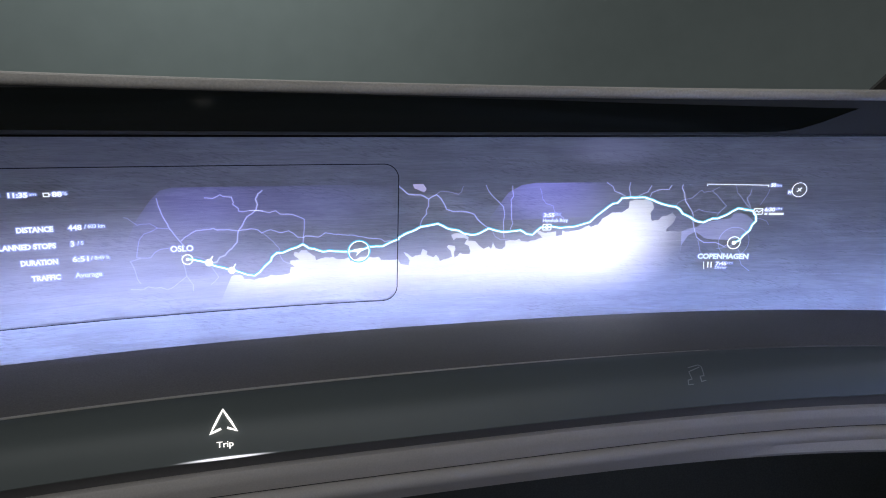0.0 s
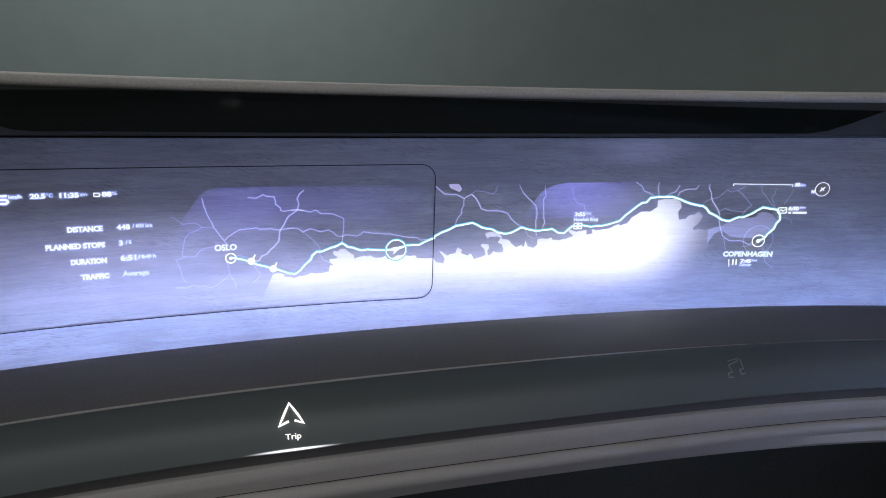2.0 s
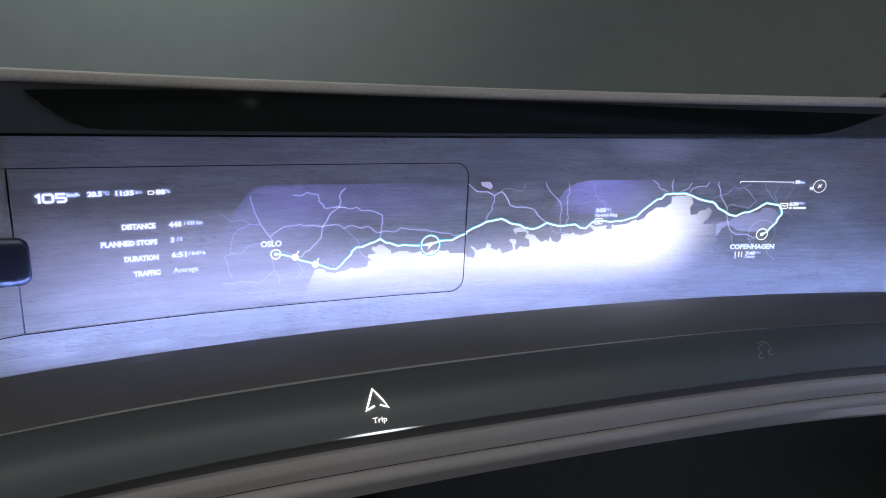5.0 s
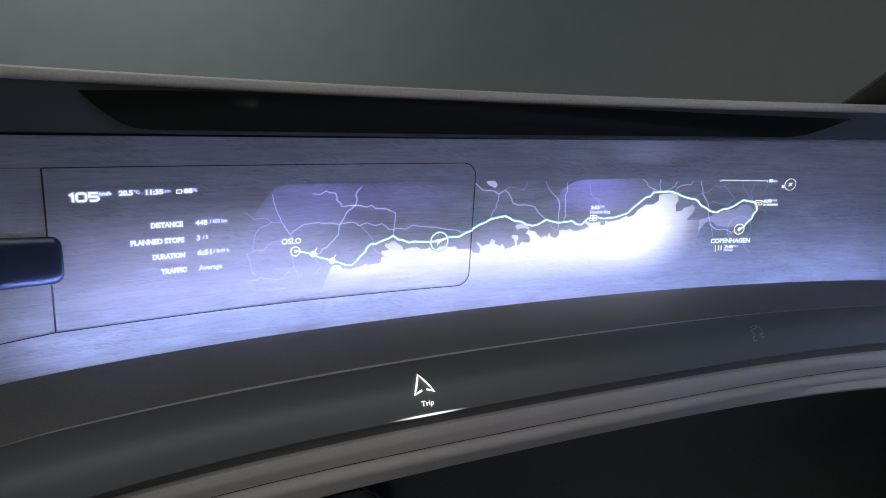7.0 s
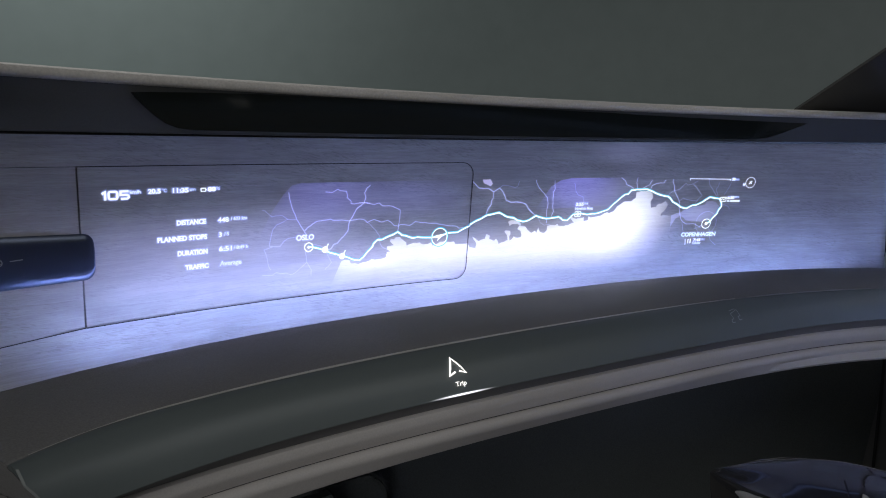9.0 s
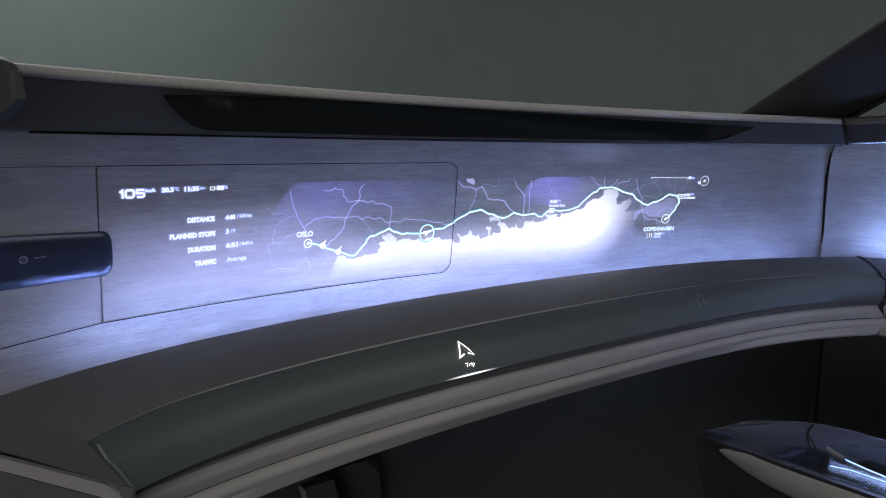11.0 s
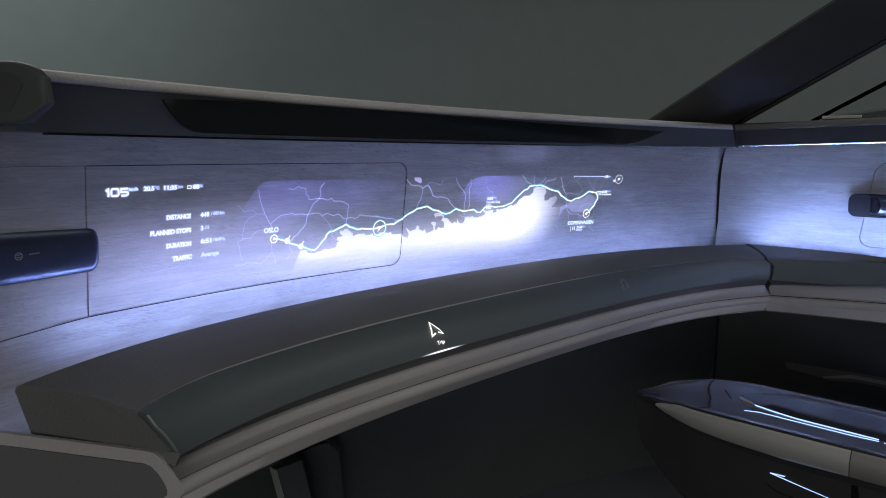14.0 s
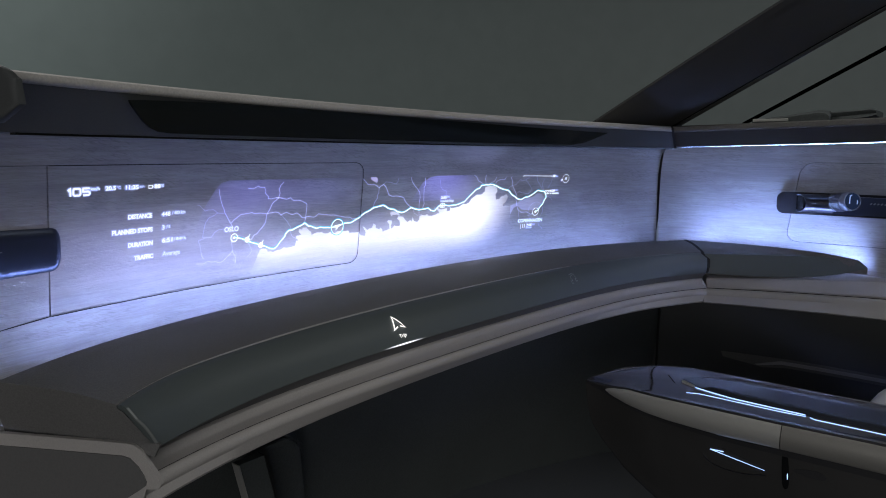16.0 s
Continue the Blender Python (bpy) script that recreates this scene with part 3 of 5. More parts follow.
part("end_border", end_plate((-0.366, 0.487), [beam_end], 0.004, lift=0.005), TAUPE, beam, "taupe border of the cut end")
part("end_corner", end_plate((-0.366, 0.487), [[(0.03, 0.4880), (-0.0235, 0.4870), (-0.0180, 0.4755), (-0.004, 0.480)]], 0.003, lift=0.002), LEATHER, shelf, "lower corner of the cut end")
part("end_panel", end_plate((-0.366, 0.487), [beam_inset], 0.003, lift=0.0065), CAP, beam, "dark grey end panel")
cowl_end = [(0.20, 0.7790), (0.060, 0.7835), (0.036, 0.7842), (0.022, 0.7832), (0.012, 0.7805), (0.005, 0.7770), (0.0005, 0.7725), (-0.003, 0.7655), (0.016, 0.7355), (0.20, 0.7335)]
cowl_inset = [(0.19, 0.7715), (0.055, 0.7750), (0.034, 0.7752), (0.024, 0.7738), (0.018, 0.7705), (0.0155, 0.765), (0.030, 0.7435), (0.19, 0.7415)]
part("end_border", soft_plate((-0.392, 0.600), cowl_end, 0.006), COWL_SKIN, cowl, "dark taupe border of the cut end")
part("end_panel", end_plate((-0.392, 0.600), [cowl_inset], 0.003, lift=0.0030), BELT, cowl, "dark grey end panel")
part("gap_line", cowl_sweep([(0.0785, 0.7284, 0), (0.0838, 0.7286, 0), (0.0838, 0.7265, 0), (0.0785, 0.7265, 0)], s0=0.022, s1=0.995), SLOT_BLACK, cowl, "black joint under the cowl")

part("joint", cowl_sweep([(0.05, 0.7275, 0), (0.0845, 0.7275, 0), (0.1003, 0.7700, 1), (0.1036, 0.7735, 1), (0.1024, 0.7798, 1.15), (0.0988, 0.7830, 1.35), (0.093, 0.7847, 1.4), (0.05, 0.7856, 1.4)], s0=0.9985, s1=1.0035, n=2), RUBBER, cowl, "black joint at the door")

# ---- lit display on the veneer ----
MM = 0.001


def mm(points):
    return [(u * MM, z * MM) for u, z in points]


ROUTE_A = [(-74, 592), (-68, 591), (-61, 589), (-52, 586), (-45, 582), (-35, 579), (-27, 576), (-18, 573), (-9, 569), (-2, 568), (4, 572), (10, 579), (17, 585), (18, 589), (24, 594), (31, 594), (41, 598), (48, 600), (54, 603), (61, 598), (67, 597), (77, 593), (85, 594), (106, 592), (120, 592), (133, 597), (149, 597), (157, 601), (168, 605)]
ROUTE_B = [(168, 607), (180, 613), (196, 620), (216, 623), (228, 617), (242, 614), (249, 610), (258, 608), (266, 609), (280, 616), (298, 611), (320, 613), (328, 608), (336, 607), (346, 616), (360, 617), (371, 615), (385, 616), (408, 622), (416, 630), (435, 645), (441, 646), (446, 652), (457, 653), (475, 653)]
ROUTE_C = [(496, 645), (515, 641), (520, 638), (525, 632), (534, 628), (542, 623), (552, 621), (563, 626), (569, 626), (582, 632), (586, 635), (593, 639), (611, 636), (616, 629), (617, 623), (613, 618), (611, 611), (604, 604), (600, 598), (594, 595)]
COAST_A = [(-28, 569), (-24, 570), (-16, 569), (-14, 565), (-3, 563), (8, 565), (16, 568), (23, 567), (38, 569), (39, 576), (44, 576), (39, 580), (39, 584), (49, 585), (43, 591), (44, 594), (49, 593), (52, 596), (58, 596), (68, 588), (69, 583), (81, 586), (89, 586), (95, 583), (100, 583), (107, 585), (110, 580), (122, 585), (134, 584), (144, 584), (147, 580), (154, 580)]
COAST_B = [(168, 580), (171, 574), (181, 572), (182, 578), (174, 589), (186, 582), (189, 584), (196, 585), (198, 592), (204, 589), (203, 585), (212, 581), (215, 584), (220, 576), (224, 578), (230, 579), (235, 581), (233, 589), (228, 594), (230, 596), (238, 595), (239, 591), (237, 586), (238, 580), (242, 582), (245, 586), (250, 584), (257, 584), (258, 588), (256, 594), (250, 597), (254, 603), (249, 605), (240, 605), (236, 602), (233, 609), (240, 611), (250, 609), (255, 605), (255, 601), (264, 600), (268, 595), (275, 590), (281, 593), (284, 590), (286, 599), (290, 591)]
COAST_C = [(298, 589), (302, 593), (302, 600), (308, 601), (314, 600), (320, 602), (322, 599), (331, 598), (340, 600), (349, 603), (342, 609), (343, 612), (348, 610), (352, 609), (366, 611), (366, 605), (374, 606), (374, 612), (378, 610), (394, 612), (407, 618), (410, 616), (419, 619), (424, 627), (435, 634), (447, 634), (456, 640), (456, 649), (468, 650), (477, 651), (485, 647), (488, 640), (484, 633), (487, 623), (495, 624), (498, 628), (506, 630), (512, 634), (517, 628), (514, 620), (507, 614), (507, 609), (526, 610)]
ISLAND = [(529, 610), (543, 609), (535, 604), (528, 591), (528, 582), (534, 570), (539, 558)]
SOUND = [(526, 610), (541, 614), (552, 620), (571, 625), (586, 627), (588, 632), (598, 633), (606, 630), (615, 622), (611, 611), (604, 603), (586, 598), (574, 599), (555, 601), (543, 609), (535, 604), (528, 591), (528, 583)]
display = thing("map_display", "lit route map and trip figures glowing through the oak veneer", "display")
random.seed(5)


def ragged(points, size, least=0.0014):
    """Breaks a line into smaller and smaller bays; size: how far a bay reaches, as a share of its length."""
    def split(a, b):
        d = b - a
        if d.length < least:
            return [a]
        m = (a + b) / 2 + Vector((-d.y, d.x)) * random.uniform(-size, size)
        return split(a, m) + split(m, b)
    pts = [Vector(p) for p in points]
    out = []
    for a, b in zip(pts, pts[1:]):
        out += split(a, b)
    return [tuple(p) for p in out + [pts[-1]]]


SEA_GLOW = fading_glow("display_sea", (0.90, 0.94, 1.0), 0.64,
                       [(0.00, 0.574, 0.11, 0.045, 0.34), (0.07, 0.582, 0.22, 0.060, 0.48), (0.21, 0.584, 0.22, 0.066, 0.46), (0.34, 0.590, 0.20, 0.085, 0.52), (0.430, 0.614, 0.12, 0.100, 0.78), (0.48, 0.63, 0.09, 0.08, 0.22)])
SOUND_GLOW = fading_glow("display_sound", (0.42, 0.46, 0.9), 0.5, [(0.565, 0.607, 0.14, 0.08, 0.60)])
# emissive sheet that paints blue light onto the wood, also outside the map
HAZE = fading_glow("painted_haze", (0.46, 0.50, 1.0), 1.0,
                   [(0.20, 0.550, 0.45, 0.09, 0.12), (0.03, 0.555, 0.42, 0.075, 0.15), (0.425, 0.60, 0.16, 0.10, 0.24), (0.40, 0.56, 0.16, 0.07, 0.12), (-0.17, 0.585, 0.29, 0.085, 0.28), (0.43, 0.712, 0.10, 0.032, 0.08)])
part("haze", sheet([[(-0.45, 0.45), (0.90, 0.45), (0.90, 0.726), (-0.45, 0.726)]], on_wood, 0, lift=0.0003), HAZE, display, "soft blue glow painted over the veneer")
# spilled white light on the wood, painted as a second emissive sheet
WASH = fading_glow("painted_wash", (0.86, 0.88, 1.0), 1.0, [(0.09, 0.560, 0.27, 0.052, 0.13), (0.33, 0.572, 0.24, 0.068, 0.16)])
part("wash", sheet([[(-0.20, 0.50), (0.60, 0.50), (0.60, 0.66), (-0.20, 0.66)]], on_wood, 0, lift=0.0005), WASH, display, "painted pale light spill below the sea")
LAND_GLOW = fading_glow("display_land", (0.26, 0.25, 1.0), 1.0, [(0.345, 0.672, 0.11, 0.085, 0.32), (-0.07, 0.650, 0.12, 0.075, 0.15), (0.04, 0.652, 0.17, 0.05, 0.09)])
part("land", sheet([[(-0.150, 0.585), (0.0, 0.585), (0.16, 0.605), (0.16, 0.672), (-0.086, 0.673), (-0.098, 0.670), (-0.108, 0.660), (-0.124, 0.638), (-0.141, 0.603)]], on_wood, 0, lift=0.0004), LAND_GLOW, display, "violet land of the map")
part("land", sheet([[(0.278, 0.625), (0.45, 0.63), (0.45, 0.672), (0.335, 0.672), (0.318, 0.669), (0.302, 0.660)]], on_wood, 0, lift=0.0004), LAND_GLOW, display, "violet land of the map")
coast = ragged(mm(COAST_A + COAST_B + COAST_C), 0.07, 0.003)
part("sea", sheet([coast + ragged(mm(ISLAND), 0.05, 0.004) + [(0.545, 0.53), (-0.045, 0.53)]], on_wood, 0, lift=0.0006), SEA_GLOW, display, "glowing white sea of the map")
part("sound", sheet([ragged(mm(SOUND), 0.06, 0.003)], on_wood, 0, lift=0.0007), SOUND_GLOW, display, "pale lilac strait")
part("lake", sheet([mm([(184, 672), (197, 672), (201, 666), (198, 662), (191, 665), (186, 667)])], on_wood, 0, lift=0.0007), glow("display_lake", (0.62, 0.60, 1.0), 0.62), display)
route = ragged(mm(ROUTE_A + ROUTE_B + ROUTE_C), 0.03, 0.006)
part("route_edge", ribbon([(u - 0.0002, z + 0.0003) for u, z in route], 0.0034, on_wood, 0.0009), ROUTE_EDGE, display, "cyan rim of the route")
part("route", ribbon(route, 0.0018, on_wood, 0.0011), ROUTE, display, "white route line")


def road(*points, width=0.0010, light=ROAD_DIM):
    """A winding road of the map through points in millimetres."""
    part("road", ribbon(ragged(mm(points), 0.04, 0.005), width, on_wood, 0.0008), light, display)


road((10, 668), (5, 664), (2, 658), (4, 652), (2, 645), (-8, 638), (-13, 629), (-18, 622), (-20, 609), (-26, 602), (-34, 594), (-40, 592), (-43, 587), (-49, 586), width=0.0015, light=ROAD)
road((-53, 661), (-44, 660), (-36, 664), (-33, 662), (-24, 661), (-22, 655), (-23, 653), (-17, 648), (-17, 645), (-12, 644), (-5, 645), (3, 645), (10, 644), width=0.0012, light=ROAD)
road((-80, 613), (-76, 617), (-64, 624), (-53, 625), (-45, 626), (-41, 624), (-29, 624), (-19, 622), (-10, 623), (-4, 624), (4, 622), (8, 618), width=0.0012, light=ROAD)
road((-102, 662), (-99, 649), (-96, 640), (-91, 628), (-81, 613), (-76, 606), width=0.0012, light=ROAD)
road((-136, 642), (-132, 641), (-123, 633), (-119, 634), (-110, 634), (-103, 629), (-92, 628))
road((-103, 629), (-117, 623), (-122, 617), (-124, 609), (-126, 597), (-112, 596), (-107, 602), (-101, 605), (-92, 606))
road((-122, 596), (-133, 593), (-130, 586), (-127, 572), (-124, 567))
road((-80, 597), (-79, 588), (-77, 579), (-76, 572), (-70, 562), (-70, 554))
road((-76, 572), (-84, 566), (-90, 561), (-97, 558), (-104, 561), (-111, 561), (-117, 563), (-122, 560), (-135, 561))
road((-49, 581), (-42, 569), (-46, 564), (-51, 560))
road((-68, 594), (-64, 594), (-58, 592), (-53, 589))
road((-5, 645), (3, 645), (17, 642), (24, 644), (29, 640), (43, 639), (50, 636), (56, 633), (56, 626), (55, 614), (54, 604), width=0.0012, light=ROAD)
road((8, 619), (18, 622), (29, 618), (38, 620), (43, 617), (48, 612), (55, 611), (57, 613), (72, 611), (80, 616), (90, 614), (113, 612), (127, 609), (137, 607), (147, 606), (151, 603), (158, 604), width=0.0012, light=ROAD)
road((8, 619), (20, 608), (27, 599), (27, 592), (31, 584), (39, 580))
road((167, 670), (179, 660), (194, 659), (204, 654), (207, 656), (213, 659), (219, 654), (226, 641), (234, 638), (252, 637), (261, 634), (265, 628), (279, 617), width=0.0015, light=ROAD)
road((204, 654), (204, 645), (201, 640), (202, 636), (197, 630), (194, 621), width=0.0012, light=ROAD)
road((213, 659), (218, 663), (229, 662), (240, 659), (244, 662), (246, 669))
road((274, 670), (278, 662), (290, 650), (297, 643), (299, 634), (298, 623), (300, 604), width=0.0012, light=ROAD)
road((307, 669), (309, 656), (306, 651), (308, 629), (310, 622), (307, 614), width=0.0012, light=ROAD)
road((285, 612), (289, 605), (296, 601), (307, 602))
road((425, 672), (433, 667), (436, 661), (450, 655), width=0.0012, light=ROAD)
road((455, 672), (454, 664), (457, 653), width=0.0012, light=ROAD)
road((482, 668), (478, 660), (467, 655), (461, 653), width=0.0012, light=ROAD)
road((481, 654), (483, 659), (490, 662), (504, 663), (507, 668), width=0.0012, light=ROAD)
road((342, 665), (344, 661), (346, 652), (351, 646), (360, 643), (362, 636), (374, 628), (376, 621))
road((521, 669), (520, 665), (524, 658), (526, 649), (534, 638), (538, 631), (539, 621), (543, 609), (546, 602), (556, 595), (571, 595), (582, 590), (586, 593), width=0.0012, light=ROAD)
road((515, 641), (517, 646), (522, 649), (534, 652), (541, 659), (545, 662), (548, 659), (558, 661), (567, 666))
road((558, 661), (571, 649), (578, 642), (572, 636), (568, 630), (568, 626))
road((586, 670), (589, 659), (595, 653), (598, 649), (610, 637))
road((606, 663), (605, 656), (602, 652), (605, 646), (608, 640))
road((628, 663), (625, 654), (619, 643))
road((536, 632), (544, 638), (549, 636), (568, 633), (572, 635))
road((612, 627), (622, 626), (630, 623), (633, 618))
road((548, 598), (551, 589), (553, 583))
road((573, 587), (588, 590), (593, 593))
road((604, 573), (607, 566), (614, 561), (618, 558))
road((599, 588), (603, 581), (599, 578))


def circle_mark(name, u, z, r, width, mat, dot=0.0, parent=display, place=on_wood):
    meshes = [ribbon(ring(u, z, r), width, place, 0.0013, closed=True)]
    if dot:
        meshes.append(sheet([ring(u, z, dot, 16)], place, 0, lift=0.0013))
    return part(name, join(*meshes), mat, parent)


circle_mark("town_mark", -0.0743, 0.5916, 0.0056, 0.0012, ROUTE, 0.0018)
circle_mark("town_mark", 0.5935, 0.5949, 0.0078, 0.0011, ROUTE, 0.0026)
circle_mark("town_halo", 0.593, 0.5960, 0.0190, 0.0010, ROAD_DIM)
circle_mark("position_ring", 0.1200, 0.5921, 0.0122, 0.0011, ROUTE)
circle_mark("position_rim", 0.1200, 0.5921, 0.0134, 0.0013, ROUTE_EDGE)
part("position_arrow", sheet([[(0.1135, 0.5945), (0.1270, 0.5962), (0.1165, 0.5862), (0.1182, 0.5918)]], on_wood, 0, lift=0.0014), ROUTE, display)
for u, z in ((-0.0517, 0.5866), (-0.0273, 0.5760)):
    part("stop_mark", join(sheet([ring(u, z, 0.0042, 16)], on_wood, 0, lift=0.0013), ribbon([(u + 0.002, z + 0.003), (u + 0.0045, z + 0.0075)], 0.0014, on_wood, 0.0013)), ROUTE, display)


def words(text, u0, u1, z, size, mat=None, bold=0.0):
    """Words from u0 to u1, their baseline at the height z, with a soft bloom painted round them by thicker glowing
    copies.
    """
    low = k = None
    for name, light, thick, lift in (("lettering", mat or TEXT, bold, 0.0014), ("lettering_halo", TEXT_HALO, bold + 0.0006, 0.0010), ("lettering_halo", TEXT_HALO_WIDE, bold + 0.0014, 0.0008)):
        bm = lettering(text, size, 0, 0, lambda u, zz, off: Vector((u, -off, zz)), 0, bold=thick)
        if k is None:
            xs = [v.co.x for v in bm.verts]
            low, k = min(xs), (u1 - u0) / (max(xs) - min(xs))
        for v in bm.verts:
            v.co = on_wood(u0 + (v.co.x - low) * k, z + v.co.z, lift)
        part(name, bm, light, display)


Z0, Z1, ZM = 0.6625, 0.6702, 0.6666
SPEED = [([(-0.3112, Z1 - 0.0022), (-0.3080, Z1), (-0.3080, Z0 - 0.0010)], False), (rounded(-0.3046, Z0, -0.2961, Z1, 0.0020), True),
         ([(-0.2848, Z1), (-0.2928, Z1), (-0.2930, ZM), (-0.2866, ZM), (-0.2850, ZM - 0.0010), (-0.2848, Z0 + 0.0014), (-0.2864, Z0), (-0.2930, Z0)], False)]
part("lettering", join(*(ribbon(p, 0.0022, on_wood, 0.0014, closed=c, step=0.003) for p, c in SPEED)), TEXT, display, "speed figure")
# the same painted bloom round the speed figure
for width, light, lift in ((0.0036, TEXT_HALO, 0.0010), (0.0052, TEXT_HALO_WIDE, 0.0008)):
    part("lettering_halo", join(*(ribbon(p, width, on_wood, lift, closed=c, step=0.003) for p, c in SPEED)), light, display)
words("km/h", -0.2839, -0.2725, 0.6677, 0.0042, TEXT_DIM, 0.0002)
words("20.5", -0.2654, -0.2518, 0.6668, 0.0068, bold=0.0003)
words("°C", -0.2505, -0.2457, 0.6678, 0.005, TEXT_DIM)
words("11:35", -0.2392, -0.2218, 0.6668, 0.0068, bold=0.0003)
words("am", -0.2208, -0.2145, 0.6683, 0.0042, TEXT_DIM)
words("88", -0.2005, -0.1912, 0.6668, 0.0068, bold=0.0003)
words("%", -0.1907, -0.1865, 0.6681, 0.005, TEXT_DIM)
part("battery_icon", join(ribbon([(-0.2080, 0.6670), (-0.2030, 0.6670), (-0.2030, 0.6705), (-0.2080, 0.6705)], 0.0010, on_wood, 0.0014, closed=True),
                          ribbon([(-0.2020, 0.6681), (-0.2020, 0.6695)], 0.0009, on_wood, 0.0014)), TEXT, display)
for text, u0, u1, z, size in (("DISTANCE", -0.2359, -0.2028, 0.6304, 0.0075), ("PLANNED STOPS", -0.2571, -0.2019, 0.6126, 0.0075), ("DURATION", -0.2357, -0.2018, 0.5954, 0.0075), ("TRAFFIC", -0.2277, -0.2008, 0.5785, 0.0075)):
    words(text, u0, u1, z, size, bold=0.00035)
words("448", -0.1894, -0.1765, 0.6306, 0.0078, bold=0.0002)
words("/ 603 km", -0.1740, -0.1545, 0.6323, 0.0052, TEXT_DIM, 0.0001)
words("3", -0.1883, -0.1849, 0.6134, 0.0078, bold=0.0002)
words("/ 5", -0.1821, -0.1764, 0.6147, 0.0052, TEXT_DIM, 0.0001)
words("6:51", -0.1883, -0.1729, 0.5965, 0.0078, bold=0.0002)
words("/ 8:49 h", -0.1708, -0.1532, 0.5977, 0.0052, TEXT_DIM, 0.0001)
words("Average", -0.1874, -0.1615, 0.5790, 0.0078, TEXT_DIM, 0.0001)
words("OSLO", -0.0914, -0.0673, 0.6013, 0.0095, bold=0.0003)
words("COPENHAGEN", 0.5502, 0.6141, 0.5742, 0.0090, glow("display_town", (0.78, 0.95, 1.0), 1.15), 0.0003)
words("3:55", 0.3484, 0.3623, 0.6293, 0.0068, bold=0.0003)
words("PM", 0.3632, 0.3692, 0.6312, 0.0035, TEXT_DIM)
words("Hunehals Borg", 0.3481, 0.3795, 0.6232, 0.0052, TEXT_DIM, 0.0002)
words("6:30", 0.6251, 0.6381, 0.6356, 0.0062, bold=0.0003)
words("PM", 0.6396, 0.6459, 0.6374, 0.0035, TEXT_DIM)
words("7:45", 0.5743, 0.5881, 0.5656, 0.0062, bold=0.0003)
words("PM", 0.5892, 0.5952, 0.5672, 0.0035, TEXT_DIM)
words("Dinner", 0.5741, 0.5890, 0.5611, 0.0048, TEXT_DIM, 0.0001)
words("50", 0.6284, 0.6344, 0.6664, 0.0055, bold=0.0003)
words("km", 0.6353, 0.6412, 0.6666, 0.0040, TEXT_DIM)
words("N", 0.6504, 0.6540, 0.6578, 0.0050, bold=0.0003)
for u, w in ((0.6258, 0.0035), (0.6310, 0.0180)):  # a name, drawn as bars
    part("small_caption", ribbon([(u, 0.6322), (u + w, 0.6322)], 0.0028, on_wood, 0.0014), TEXT_DIM, display)
part("scale_bar", join(ribbon([(0.5509, 0.6668), (0.5509, 0.6695), (0.6257, 0.6682), (0.6257, 0.6657)], 0.0009, on_wood, 0.0014)), TEXT, display)
circle_mark("compass", 0.6632, 0.6626, 0.0086, 0.0008, TEXT)
part("compass_needle", join(ribbon([(0.6605, 0.6600), (0.6660, 0.6652)], 0.0014, on_wood, 0.0014), ribbon([(0.6612, 0.6647), (0.6654, 0.6606)], 0.0014, on_wood, 0.0014)), TEXT, display)
part("photo_stop", join(ribbon(rounded(0.3484, 0.6128, 0.3588, 0.6200, 0.001), 0.0014, on_wood, 0.0015, closed=True), ribbon(ring(0.3536, 0.6164, 0.0020, 14), 0.0014, on_wood, 0.0015, closed=True)), TEXT, display)
part("view_stop", join(ribbon(rounded(0.6123, 0.6318, 0.6230, 0.6386, 0.0006), 0.0013, on_wood, 0.0015, closed=True), ribbon([(0.6130, 0.6332), (0.6160, 0.6364), (0.6185, 0.6342), (0.6222, 0.6372)], 0.0011, on_wood, 0.0015)), TEXT, display)
part("meal_mark", join(ribbon([(0.5602, 0.5600), (0.5588, 0.5702)], 0.0012, on_wood, 0.0014), ribbon([(0.5648, 0.5622), (0.5644, 0.5700)], 0.0018, on_wood, 0.0014), ribbon([(0.5690, 0.5622), (0.5686, 0.5700)], 0.0018, on_wood, 0.0014)), TEXT, display)

# ---- touch icons on the band ----
trip = thing("trip_icon", "white lit trip arrow with its word on the touch band", "icon")
TX = -0.0132
part("arrow_outline", join(ribbon([(TX - 0.0018, 0.0215), (TX - 0.0095, 0.0185), (TX - 0.0003, 0.0375), (TX + 0.0095, 0.0190), (TX + 0.0026, 0.0218)], 0.0019, touch_face, 0.0006)), WHITE, trip)
bm = lettering("Trip", 0.0058, TX + 0.0008, 0.0078, touch_face, 0.0006, "CENTER", 0.0001, 1.25)
part("lettering", bm, WHITE, trip)
STREAK = fading_glow("touch_light", (0.93, 0.93, 1.0), 1.7, [(TX + 0.001, 0.0002, 0.044, 0.0015, 1.0)])
part("underline", sheet([[(TX - 0.055, -0.0016), (TX + 0.055, -0.0016), (TX + 0.055, 0.006), (TX - 0.055, 0.006)]], touch_face, 0, lift=0.0006, step=0.01), STREAK, trip, "white light line under the word")
music = thing("music_icon", "unlit grey music note on the touch band", "icon")
MX = 0.400
NOTE = [[(-0.0083, 0.0188), (-0.0031, 0.0189)], [(-0.0031, 0.0316), (-0.0033, 0.0237), (-0.0075, 0.0229), (-0.0083, 0.0188)], [(-0.0031, 0.0316), (0.0093, 0.0356)],
        [(0.0118, 0.0360), (0.0099, 0.0262), (0.0058, 0.0259), (0.0055, 0.0208), (0.0103, 0.0215)], [(-0.0020, 0.0360), (0.0096, 0.0383), (0.0118, 0.0360)]]
